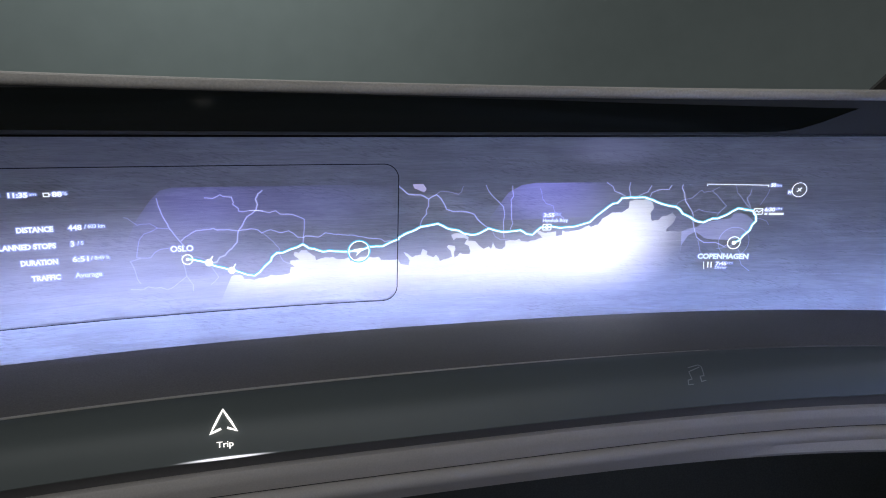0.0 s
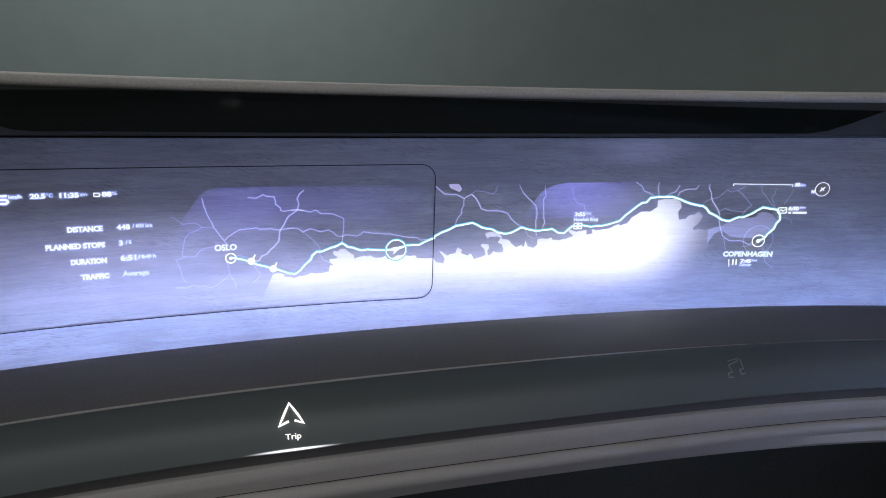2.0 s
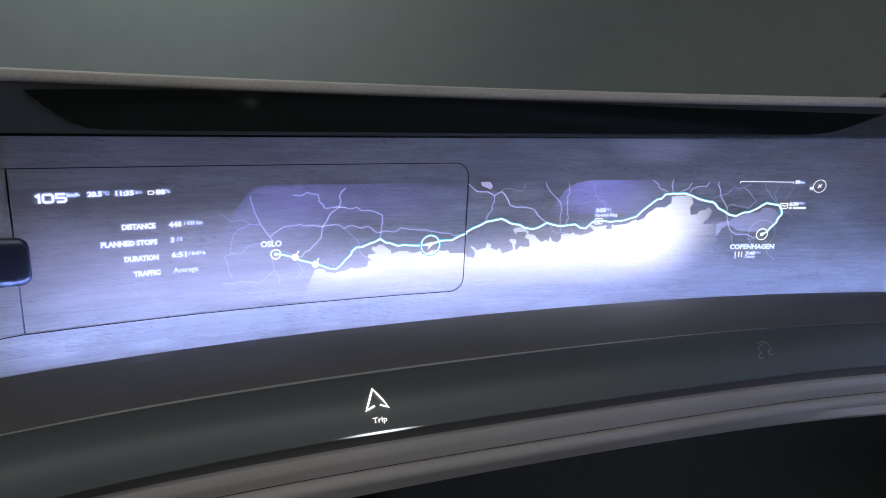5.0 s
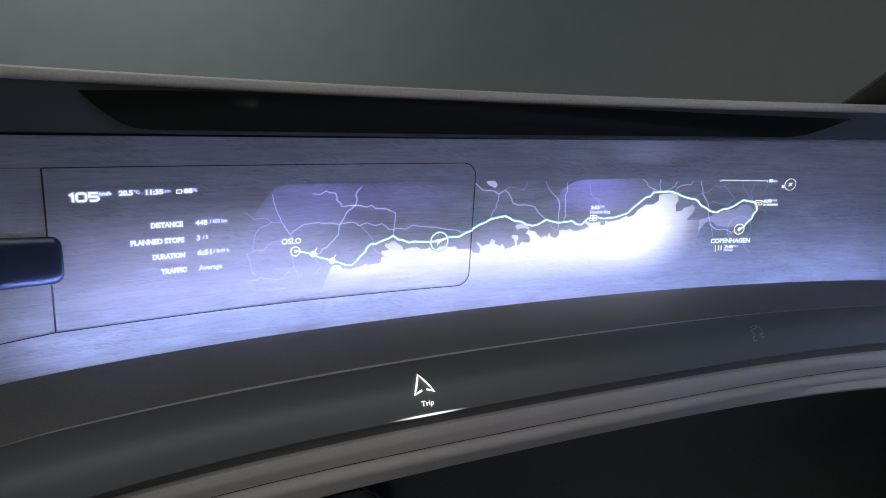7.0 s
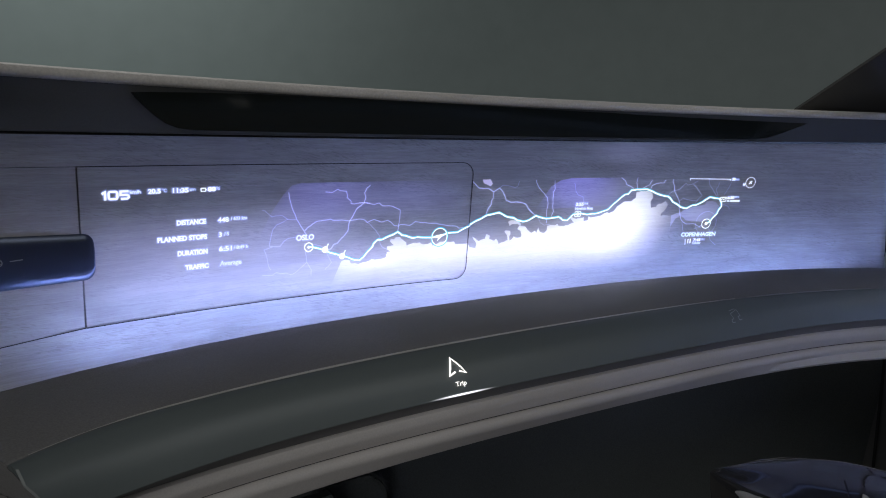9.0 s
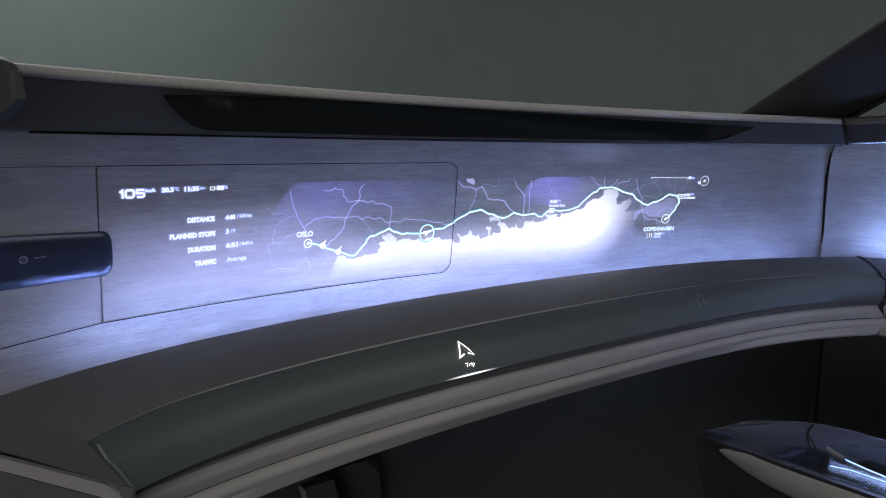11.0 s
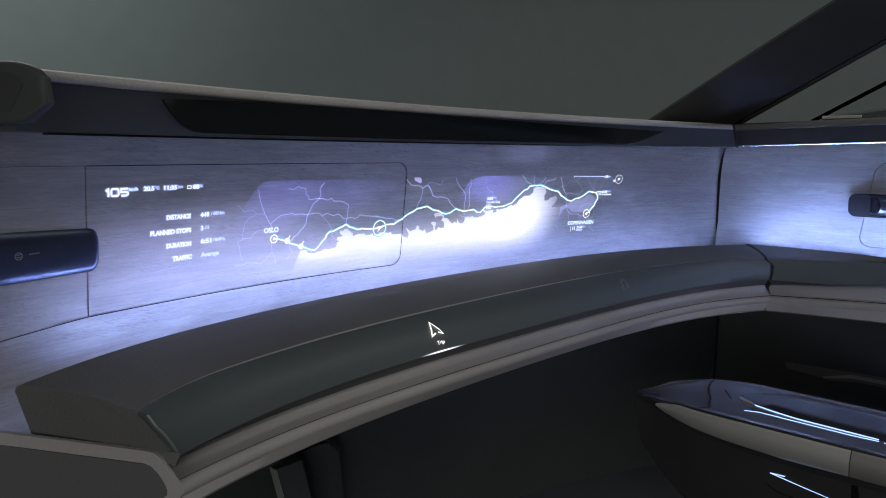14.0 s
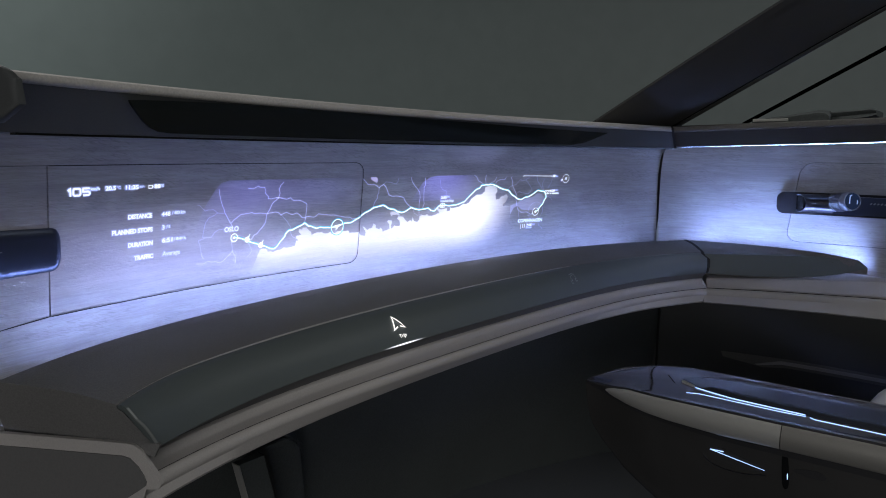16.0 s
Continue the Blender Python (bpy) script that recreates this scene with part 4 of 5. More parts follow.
part("note_outline", join(*[ribbon([(MX + u, v) for u, v in line], 0.0009, touch_face, 0.0005) for line in NOTE]), FAINT, music)

# ---- control bar beside the driver ----
hub = thing("control_bar", "blue-black metal control bar set into the driver's veneer", "control bar")


def hub_section(u, h, d):
    """Section of the bar: a shallow bow, flush with the veneer at its rim."""
    zc, up = 0.6040, 0.0025 * min(1.0, max(0.0, (-0.33 - u) / 0.1))
    pts = []
    for i in range(28):
        a = 2 * math.pi * i / 28
        c, s = math.cos(a), math.sin(a)
        z = zc + up * (s + 0.6) + h * math.copysign(abs(s) ** 0.5, s)
        pts.append(on_wood(u, z, 0.0005 + (d * c * c if c > 0 else -0.004)))
    return pts


BAR_END, BAR_CORNER = -0.3210, 0.0105
rows = [hub_section(u, 0.0245, 0.0052) for u in (-0.61, -0.54, -0.47, -0.41, -0.37, -0.345)]
for i in range(11):
    t = math.sin(0.5 * math.pi * i / 10)
    k = math.sqrt(max(0.0, 1 - t * t))
    rows.append(hub_section(BAR_END - BAR_CORNER * (1 - t), 0.0245 - BAR_CORNER * (1 - k), 0.0020 + 0.0032 * k))
part("metal_body", loft(rows), NAVY, hub)


def hub_front(u, z, off=0.0):
    return on_wood(u, z, 0.0058 + off)


part("heat_icon", ribbon(ring(-0.408, 0.6075, 0.0036, 16), 0.0009, hub_front, 0.0006, closed=True), FAINT, hub)
part("heat_icon", join(ribbon([(-0.4108, 0.6062), (-0.4052, 0.6066)], 0.0008, hub_front, 0.0006), ribbon([(-0.4102, 0.6088), (-0.4056, 0.6092)], 0.0008, hub_front, 0.0006)), FAINT, hub)
part("mark_line", ribbon([(-0.398, 0.6082), (-0.387, 0.6088)], 0.0010, hub_front, 0.0006), FAINT, hub)

# ---- passenger door ----


def on_door(v, z, off=0.0):
    """v metres rearward along the door from the seam, at the height z, off metres inside its veneer."""
    y = 0.562 - v
    return Vector((0.962 - 0.36 * max(0.0, y - 0.15) ** 2 + 0.108 * (0.6 - z) - off, y, z))


door = tagged(thing("passenger_door", "passenger door lined with grey oak veneer, closed", "door"), kind="structure")
DOOR_END = 0.66
part("backing", sheet([[(0.006, 0.40), (DOOR_END, 0.40), (DOOR_END, 0.77), (0.006, 0.74)]], on_door, 0.012, lift=-0.006), DARK, door)
def slanted(outline):
    return [(v - 0.008 + 0.022 * (z - 0.54) / 0.16, z) for v, z in outline]


inset = rounded(0.2645, 0.5375, 0.60, 0.7015, 0.022, (1, 0, 0, 1))
cut = rounded(0.2634, 0.5362, 0.6013, 0.7028, 0.023, (1, 0, 0, 1))
inset, cut = slanted(inset), slanted(cut)
EDGE_LINE = [(0.5690 - on_wood(u, z).y, z) for u, z in DASH_EDGE]
part("veneer", sheet([[EDGE_LINE[0], (DOOR_END, 0.40), (DOOR_END, 0.77)] + EDGE_LINE[:0:-1], cut], on_door, 0.005), WOOD, door)
part("inset_veneer", sheet([inset], on_door, 0.005), WOOD, door, "flush veneer panel behind the seat switch")


def belt_z(v):
    return 0.7285 + 0.033 * v


def belt_sweep(profile, v0, v1, n=30):
    rows = []
    for i in range(n + 1):
        v = v0 + (v1 - v0) * i / n
        rows.append([on_door(v + (0.45 * off if i == 0 else 0), belt_z(v) + dz, off) for off, dz in profile])
    return loft(rows)


part("belt", belt_sweep([(0.0, 0.0), (0.080, 0.0), (0.084, 0.001), (0.0955, 0.030), (0.02, 0.034), (0.0, 0.034)], 0.020, DOOR_END), BELT, door, "charcoal leather belt line")
part("belt_top", belt_sweep([(0.02, 0.031), (0.0955, 0.0305), (0.0985, 0.0325), (0.0985, 0.0365), (0.096, 0.041), (0.09, 0.0435), (0.02, 0.046), (0.0, 0.046), (0.0, 0.031)], 0.020, DOOR_END), LEDGE, door, "dark taupe suede window ledge")
def light_row(v):
    k = min(1.0, 0.01 + 0.99 * (max(0.0, v - 0.07) / 0.36) ** 1.4)
    return [on_door(v, belt_z(v) - 0.0002 - d * k, off) for off, d in ((0.077, 0.0011), (0.0795, 0.0011), (0.0795, 0.0), (0.077, 0.0))]


part("light_line", loft([light_row(0.07 + (DOOR_END - 0.07) * i / 30) for i in range(31)]), DOOR_LED, door, "thin blue-white light line")

# shelf end on the door, tapering into the veneer
tip = Vector((0.962, 0.153, 0.496))


SHOULDER = Vector((0.9575, 0.168, 0.510))


def along_curve(a, b, c, t):
    return (1 - t) ** 2 * Vector(a) + 2 * t * (1 - t) * Vector(b) + t * t * Vector(c)


def door_pad(lines, n=24, t0=0.0):
    return loft([[along_curve(a, b, tip.lerp(SHOULDER, (a[2] - 0.475) / 0.056) if a[2] > 0.4825 else tip - Vector((0, 0, 0.012 if a is lines[0][0] else 0)), t0 + (1 - t0) * i / n) for a, b in lines] for i in range(n + 1)])


door_shelf = thing("door_shelf", "tapering dark grey leather shelf end on the door", "shelf")
A0, A1 = (0.8768, 0.4870, 0.531), (0.859, 0.2345, 0.5405)
B0, B1 = (0.7738, 0.4153, 0.522), (0.900, 0.225, 0.526)
C0, C1 = (0.7660, 0.4012, 0.482), (0.890, 0.215, 0.468)


def near(p, dx, dy, dz):
    return (p[0] + dx, p[1] + dy, p[2] + dz)


part("leather_pad", door_pad([(near(A0, 0, 0, -0.05), near(A1, 0, 0, -0.05)), (near(A0, 0, 0, -0.004), near(A1, 0, 0, -0.004)), (near(A0, -0.006, -0.004, 0), near(A1, -0.006, -0.004, 0)), (near(B0, 0.007, 0.005, 0.001), near(B1, 0.007, 0.005, 0.001)),
                              (near(B0, 0.001, 0.001, -0.001), near(B1, 0.001, 0.001, -0.001)), (near(C0, 0.006, 0.004, 0.002), near(C1, 0.006, 0.004, 0.002)), (near(C0, 0.010, 0.006, -0.003), near(C1, 0.010, 0.006, -0.003))]), LEATHER, door_shelf)
part("touch_band", door_pad([(B0, near(B1, 0, 0, -0.001)), (near(B0, -0.0095, -0.0062, -0.0025), near(B1, -0.005, -0.004, -0.0025)), (C0, C1), (near(C0, 0.004, 0.003, 0.002), near(C1, 0.004, 0.003, 0.002)), (near(B0, 0.0, 0.0, -0.004), near(B1, 0.0, 0.0, -0.004))]), TOUCH, door_shelf)
tagged(finish(loft([[along_curve(A0, A1, tip, 0.03 + 0.87 * i / 16) + Vector(d) for d in ((0.008, 0.0, -0.014), (0.014, 0.0, -0.014), (0.014, 0.0, -0.0144), (0.008, 0.0, -0.0144))] for i in range(17)]), "light_strip", LED_DOOR),
       "cool blue-white light strip behind the door shelf", "light strip")
# added plate under the strip: keeps its underside from lighting the moulding
part("leak_blocker", loft([[along_curve(A0, A1, tip, 0.02 + 0.90 * i / 16) + Vector(d) for d in ((0.003, 0.0, -0.0148), (0.018, 0.0, -0.0148), (0.018, 0.0, -0.0165), (0.003, 0.0, -0.0165))] for i in range(17)]), DARK, door_shelf, "added unseen plate that stops light leaking downwards")
# added plate above the strip: keeps its blue off the pillar
part("light_blocker", loft([[along_curve(A0, A1, tip, 0.02 + 0.72 * i / 16) + Vector(d) for d in ((-0.002, 0.0, -0.0090), (0.0115, 0.0, -0.0090), (0.0115, 0.0, -0.0080), (-0.002, 0.0, -0.0080))] for i in range(17)]), DARK, door_shelf, "added unseen hood that cuts the strip's upward light")
door_rest = thing("door_moulding", "taupe padded moulding along the door with a groove", "moulding")


def door_line(x0, y0, k1, k2, z0, z1=None):
    """An edge that runs rearward from the seam, bowing outwards."""
    def f(t):
        s = 0.56 * t
        return Vector((x0 + k1 * s - k2 * s * s, y0 - s, z0 + ((z1 or z0) - z0) * t))
    return f


top_in = door_line(0.93, 0.50, 0.35, 0.35, 0.478, 0.50)
c2 = door_line(0.772, 0.406, 0.75, 0.446, 0.470, 0.474)
dd = door_line(0.781, 0.407, 0.50, 0.335, 0.448)
ee = door_line(0.752, 0.402, 0.56, 0.335, 0.4225, 0.397)
inner = door_line(0.95, 0.50, 0.30, 0.30, 0.40)


def door_loft(fs, n=30):
    return loft([[f(i / n) for f in fs] for i in range(n + 1)])


def shift(f, dx=0.0, dz=0.0):
    return lambda t: f(t) + Vector((dx, 0, dz))


part("upper_moulding", door_loft([top_in, shift(c2, 0.012, 0.002), shift(c2, 0.003), shift(c2, 0, -0.004), shift(dd, 0.0, 0.004), shift(dd, 0.002, 0.0010), shift(inner, 0, 0.04)]), TAUPE, door_rest)
part("groove", door_loft([shift(dd, 0.004, 0.0020), shift(dd, 0.03, 0.0020), shift(dd, 0.03, -0.0014), shift(dd, 0.004, -0.0014)]), RUBBER, door_rest, "black groove between the two rolls")
part("lower_moulding", door_loft([shift(inner, 0, 0.038), shift(dd, 0.001, -0.0005), shift(dd, -0.004, -0.003), shift(dd, -0.006, -0.008), shift(dd, -0.0055, -0.014), shift(ee, -0.001, 0.003), shift(ee, 0.004), inner]), TAUPE, door_rest)
part("lower_panel", sheet([[(-0.06, 0.0), (DOOR_END, 0.0), (DOOR_END, 0.42), (-0.06, 0.42)]], lambda v, z, off: on_door(v, z, off) + Vector((0.012 - 0.05 * (0.42 - z), 0, 0)), 0.01), LINING, door, "dark grey lower door lining")

# seat switch on the door
switch = thing("seat_switch", "dark metal control lever with a knurled ring on the door", "switch")


part("housing", sheet([rounded(0.238, 0.5965, 0.60, 0.6415, 0.014, (1, 0, 0, 1))], on_door, 0.014, lift=0.012), GLOSS, switch, "matt black housing")
part("bar", sheet([rounded(0.30, 0.6005, 0.60, 0.6365, 0.004)], on_door, 0.01, lift=0.020), NAVY, switch, "blue-black metal bar")
def lever_ring(v, r, cut, n=28):
    """A ring of the lever, its near side set back by cut."""
    return [on_door(v + cut * (1 + math.cos(2 * math.pi * j / n)) / 2, 0.6205 + r * math.sin(2 * math.pi * j / n), 0.017 + r * math.cos(2 * math.pi * j / n)) for j in range(n)]


part("lever", loft([lever_ring(0.2650, 0.0150, 0.034), lever_ring(0.2630, 0.0158, 0.034), lever_ring(0.2620, 0.0176, 0.034), lever_ring(0.2640, 0.0184, 0.034), lever_ring(0.290, 0.0186, 0.022), lever_ring(0.318, 0.0186, 0.008), lever_ring(0.342, 0.0186, 0.0)]), CHROME, switch, "dark chrome lever with a slanting end")
part("lever_end", loft([lever_ring(0.2645, 0.0150, 0.034), lever_ring(0.2635, 0.0148, 0.034)]), SLOT_BLACK, switch, "black end face")
KNOB_A, KNOB_B = on_door(0.336, 0.6220, 0.012), on_door(0.380, 0.6305, 0.056)
KNOB_AXIS = (KNOB_B - KNOB_A).normalized()
KNOB_U = KNOB_AXIS.cross(Vector((0, 0, 1))).normalized()
KNOB_V = KNOB_AXIS.cross(KNOB_U).normalized()


def knob(steps, n=36):
    """A turned body on the knob's axis: (share of its length, radius)."""
    return loft([[KNOB_A.lerp(KNOB_B, k) + (KNOB_U * math.cos(2 * math.pi * j / n) + KNOB_V * math.sin(2 * math.pi * j / n)) * r for j in range(n)] for k, r in steps])


knob_part = part("knob", knob([(0.0, 0.0172), (0.25, 0.0175), (0.27, 0.0162), (0.33, 0.0162), (0.35, 0.0174), (0.76, 0.0178), (0.78, 0.0170), (0.82, 0.0170), (0.84, 0.0184), (0.95, 0.0187), (1.0, 0.0180), (1.0, 0.0162), (0.97, 0.0160)]), SATIN, switch, "satin metal knob")
for j in range(40):
    a = 2 * math.pi * j / 40
    bm = bmesh.new()
    bmesh.ops.create_cube(bm, size=1)
    for v in bm.verts:
        rr, aa = 0.0178 + v.co.x * 0.0014, a + v.co.y * 0.08
        v.co = KNOB_A.lerp(KNOB_B, 0.56 + 0.36 * v.co.z) + (KNOB_U * math.cos(aa) + KNOB_V * math.sin(aa)) * rr
    part("rib", bm, CHROME, knob_part)
part("screen", knob([(0.965, 0.0161), (0.985, 0.0158)]), glow("switch_screen", (0.10, 0.17, 0.42), 0.12), switch, "small blue round screen")


def knob_face(u, v, off):
    return KNOB_A.lerp(KNOB_B, 0.99) - KNOB_U * u + Vector((0, 0, 1)) * v + KNOB_AXIS * off


part("screen_marks", join(ribbon([(-0.006, -0.005), (-0.006, 0.010), (-0.002, 0.012)], 0.0022, knob_face, 0.0005), ribbon([(0.002, -0.008), (0.010, -0.008), (0.010, 0.002)], 0.0018, knob_face, 0.0005)), glow("switch_marks", (0.35, 0.5, 1.0), 0.8), switch, "pale blue marks")
part("mark", ribbon([(0.306, 0.6205), (0.315, 0.6215)], 0.0012, on_door, 0.0358), FAINT, switch)
for k in range(8):
    part("mark", ribbon([(0.405 + 0.006 * k, 0.623), (0.408 + 0.006 * k, 0.6262)], 0.0022, on_door, 0.0206), FAINT, switch)


def on_lining(v, z, off=0.0):
    return on_door(v, z, off) + Vector((0.012 - 0.05 * (0.42 - z), 0, 0))


part("pocket_slot", sheet([[(0.138, 0.270), (0.142, 0.258), (0.225, 0.246), (0.27, 0.252), (0.64, 0.250), (0.64, 0.270), (0.28, 0.272)]], on_lining, 0.002, lift=0.002), LEDGE, door, "brown-grey door pocket slot")
part("pocket_lip", sheet([[(0.215, 0.2500), (0.262, 0.2595), (0.64, 0.2575), (0.64, 0.2645), (0.260, 0.2665), (0.210, 0.2520)]], on_lining, 0.006, lift=0.006), EDGE, door, "pale taupe door pocket lip")

# ---- windscreen pillar and side window ----
pillar = tagged(thing("windscreen_pillar", "grey-black windscreen pillar with cloth lining", "pillar"), kind="structure")
P0, P1 = Vector((0.742, 0.650, 0.7845)), Vector((0.56, 0.2405, 0.942))
Q0, Q1 = Vector((0.90, 0.5132, 0.7825)), Vector((0.745, 0.138, 0.9465))


def pillar_row(t):
    p, q = P0.lerp(P1, t), Q0.lerp(Q1, t)
    bow = Vector((0, 0, 0.008 * math.sin(min(1.0, t / 2.6) * math.pi)))
    p, q = p + 2.5 * bow, q + 1.1 * bow
    out = Vector((0.03, 0.05, 0.02))
    m = (p + q) / 2
    return [p, p.lerp(q, 0.06) - out * 0.12, p.lerp(q, 0.4) - out * 0.5, p.lerp(q, 0.75) - out * 0.35, q, q + out * 0.6, m + Vector((0.03, 0.02, -0.02)), p + Vector((0.012, 0.004, -0.012))]


part("lining", loft([pillar_row(-0.25 + 3.0 * i / 40) for i in range(41)]), PILLAR, pillar, "dark slate pillar lining")
part("window_seal", loft([[r[0] + d for d in (Vector((-0.0005, -0.001, -0.003)), Vector((-0.0005, -0.001, 0.0015)), Vector((0.004, 0.002, 0.0015)), Vector((0.004, 0.002, -0.003)))] for r in (pillar_row(-0.2 + 3.0 * i / 40) for i in range(41))]), RUBBER, pillar, "black windscreen seal")
part("lining_groove", loft([[pillar_row(-0.2 + 3.0 * i / 40)[3].lerp(pillar_row(-0.2 + 3.0 * i / 40)[4], k) + Vector((-0.003, -0.005, d)) for k, d in ((0.30, 0.0), (0.42, 0.0), (0.42, 0.004), (0.30, 0.004))] for i in range(41)]), SLOT_BLACK, pillar, "black groove along the lining")
part("quarter_bar", loft([[c + d for d in (Vector((0, -0.003, -0.003)), Vector((0, 0.003, -0.003)), Vector((0, 0.003, 0.003)), Vector((0, -0.003, 0.003)))] for c in (Vector((1.0, 0.395, 0.797)).lerp(Vector((1.0, 0.164, 0.9265)), t) for t in (-0.1, 1.0, 2.2))]), SLOT_BLACK, pillar, "thin black window bar")
mirror = thing("door_mirror", "dark exterior door mirror with a small silver strip", "mirror")
def mirror_row(x0, x1, y, z0, z1):
    return smooth_ring([(x0, y, z0), (x0 - 0.004, y, (z0 + z1) / 2), (x0, y, z1), (x1, y, z1), (x1 + 0.004, y, (z0 + z1) / 2), (x1, y, z0)], 3)


part("arm", loft([mirror_row(1.0, 1.07, y, 0.770, z1) for y, z1 in ((0.40, 0.790), (0.37, 0.796), (0.33, 0.801), (0.275, 0.809), (0.258, 0.808), (0.250, 0.800))]), DARK, mirror)
part("head", loft([mirror_row(1.02, 1.12, y, z0, z1) for y, z0, z1 in ((0.262, 0.784, 0.806), (0.21, 0.789, 0.809), (0.18, 0.794, 0.811), (0.171, 0.798, 0.808))]), DARK, mirror)
part("silver_strip", bevelled(box_bm(0.9920, 0.327, 0.7880, 0.998, 0.398, 0.7940), 0.0008, 1), INLAY, mirror, "silver strip")

# ---- floating armrest pod ----
pod = thing("armrest_pod", "glossy black floating armrest with a satin silver inlay", "armrest")


def ease(t):
    t = max(0.0, min(1.0, t))
    return t * t * (3 - 2 * t)


def pod_frame(y):
    """Left side, half width, crest, top and foot of the inlay, keel."""
    s = max(0.0, 0.347 - y)
    w = 0.074 * math.sqrt(max(0.0, 1 - (1 - min(s, 0.10) / 0.10) ** 2)) + 0.0008
    left = 0.136 - 0.010 * ease(s / 0.09)
    top = 0.4380 + 0.0027 * (min(s, 0.09) / 0.09) ** 0.6 + 0.009 * max(0.0, s - 0.09)
    hi = float(np.interp(s, (0, 0.03, 0.057, 0.105, 0.222, 0.3, 0.6), (0.4370, 0.4372, 0.4405, 0.4408, 0.4426, 0.4450, 0.452)))
    lo = float(np.interp(s, (0, 0.02, 0.037, 0.057, 0.08, 0.107, 0.14, 0.17, 0.222, 0.3, 0.6), (0.4355, 0.4325, 0.4270, 0.4222, 0.4188, 0.4160, 0.4148, 0.4140, 0.4155, 0.4170, 0.42)))
    low = float(np.interp(s, (0, 0.001, 0.003, 0.006, 0.012, 0.025, 0.055, 0.115, 0.2, 0.6), (0.434, 0.421, 0.405, 0.391, 0.3765, 0.3615, 0.3360, 0.3000, 0.266, 0.23)))
    return left, w, top, hi, lo, low


def pod_ring(y):
    left, w, top, hi, lo, low = pod_frame(y)
    d = lo - low
    raw = [(0.0, hi), (-0.03, (hi + lo) / 2), (0.0, lo - 0.1 * d), (0.0, lo - 0.45 * d), (0.03, low + 0.22 * d), (0.16, low + 0.03 * d), (1.3, low), (1.8, low + 0.4 * d), (2.0, lo), (1.95, top - 0.0032),
           (1.55, top - 0.0012), (0.95, top), (0.50, top - 0.22 * (top - hi)), (0.16, hi + 0.30 * (top - hi))]
    return smooth_ring([(left + u * w, y, z) for u, z in raw], 4)


ys = [0.3468 - 0.10 * (i / 22) ** 1.9 for i in range(23)] + [0.2468 - 0.03 * i for i in range(1, 21)]
part("shell", loft([(r[32:] + r[:8]) for r in (pod_ring(y) for y in ys)], closed=False), SMOKED, pod, "smoky gloss upper shell", sharp=70)
part("under_shell", loft([r[7:33] for r in (pod_ring(y) for y in ys)], closed=False), UNDER, pod, "black lower shell", sharp=70)


def pod_side(y, k, out):
    """On the left flank: k from 0 at the inlay's foot to 1 at its top."""
    left, w, top, hi, lo, low = pod_frame(y)
    return Vector((left - 0.03 * w * math.sin(math.pi * max(0.0, min(1.0, k))) - out, y, lo + (hi - lo) * k))


def inlay_rows(y0, y1, n):
    rows = []
    for i in range(n + 1):
        y = y0 + (y1 - y0) * i / n
        k = math.sqrt(1 - (1 - min(1.0, max(0.0, (0.3186 - y) / 0.012))) ** 2)
        a, b = 0.50 - 0.50 * k, 0.50 + 0.48 * k - 0.10 * max(0.0, 1 - (0.3186 - y) / 0.03)
        m = (a + b) / 2
        rows.append([pod_side(y, b, 0.0004), pod_side(y, b - 0.1 * (b - a), 0.0020), pod_side(y, m, 0.0026), pod_side(y, a + 0.1 * (b - a), 0.0020), pod_side(y, a, 0.0004), pod_side(y, a, -0.003), pod_side(y, b, -0.003)])
    return rows


part("inlay", loft(inlay_rows(0.318, 0.1215, 40)), INLAY, pod, "satin silver inlay", sharp=60)
part("inlay", loft(inlay_rows(0.1205, -0.25, 20)), INLAY_SHADED, pod, "satin silver rear inlay, darkened for its dimmer reflection", sharp=60)


def pod_top(u, y, up=0.0):
    """On the crest: u from 0 at the left flank to 2 at the right."""
    left, w, top, hi, lo, low = pod_frame(y)
    ring_points = pod_ring(y)
    crest = sorted([(p.x, p.z) for p in ring_points[37:]] + [(ring_points[0].x, ring_points[0].z)])
    x = left + u * w
    return Vector((x, y, float(np.interp(x, [p[0] for p in crest], [p[1] for p in crest])) + up))


def lid_edge(y):
    """The lid's left edge on the crest: far over at its nose, then close along the flank."""
    return float(np.interp(-y, (-0.2505, -0.246, -0.230, -0.205, -0.181, -0.112, 0.3), (1.05, 0.93, 0.80, 0.70, 0.64, 0.61, 0.58)))


def lid_rows(y0, y1, n):
    rows = []
    for i in range(n + 1):
        y = y0 + (y1 - y0) * (i / n) ** 1.4
        u0 = lid_edge(y)
        u1 = u0 + (1.72 - u0) * math.sqrt(max(0.03, 1 - (1 - min(1.0, (y0 - y + 0.0005) / 0.06)) ** 2))
        rows.append([pod_top(u0 + (u1 - u0) * k, y, h) for k, h in ((0.0, 0.0002), (0.02, 0.0012), (0.3, 0.0014), (0.7, 0.0014), (0.97, 0.0012), (1.0, 0.0002))] + [pod_top(u1, y, -0.004), pod_top(u0, y, -0.004)])
    return rows


part("lid", loft(lid_rows(0.2505, -0.25, 60)), PODSKIN, pod, "satin smoked grey lid")
POD_LIGHT = glow("pod_light", (0.36, 0.54, 1.0), 1.8)


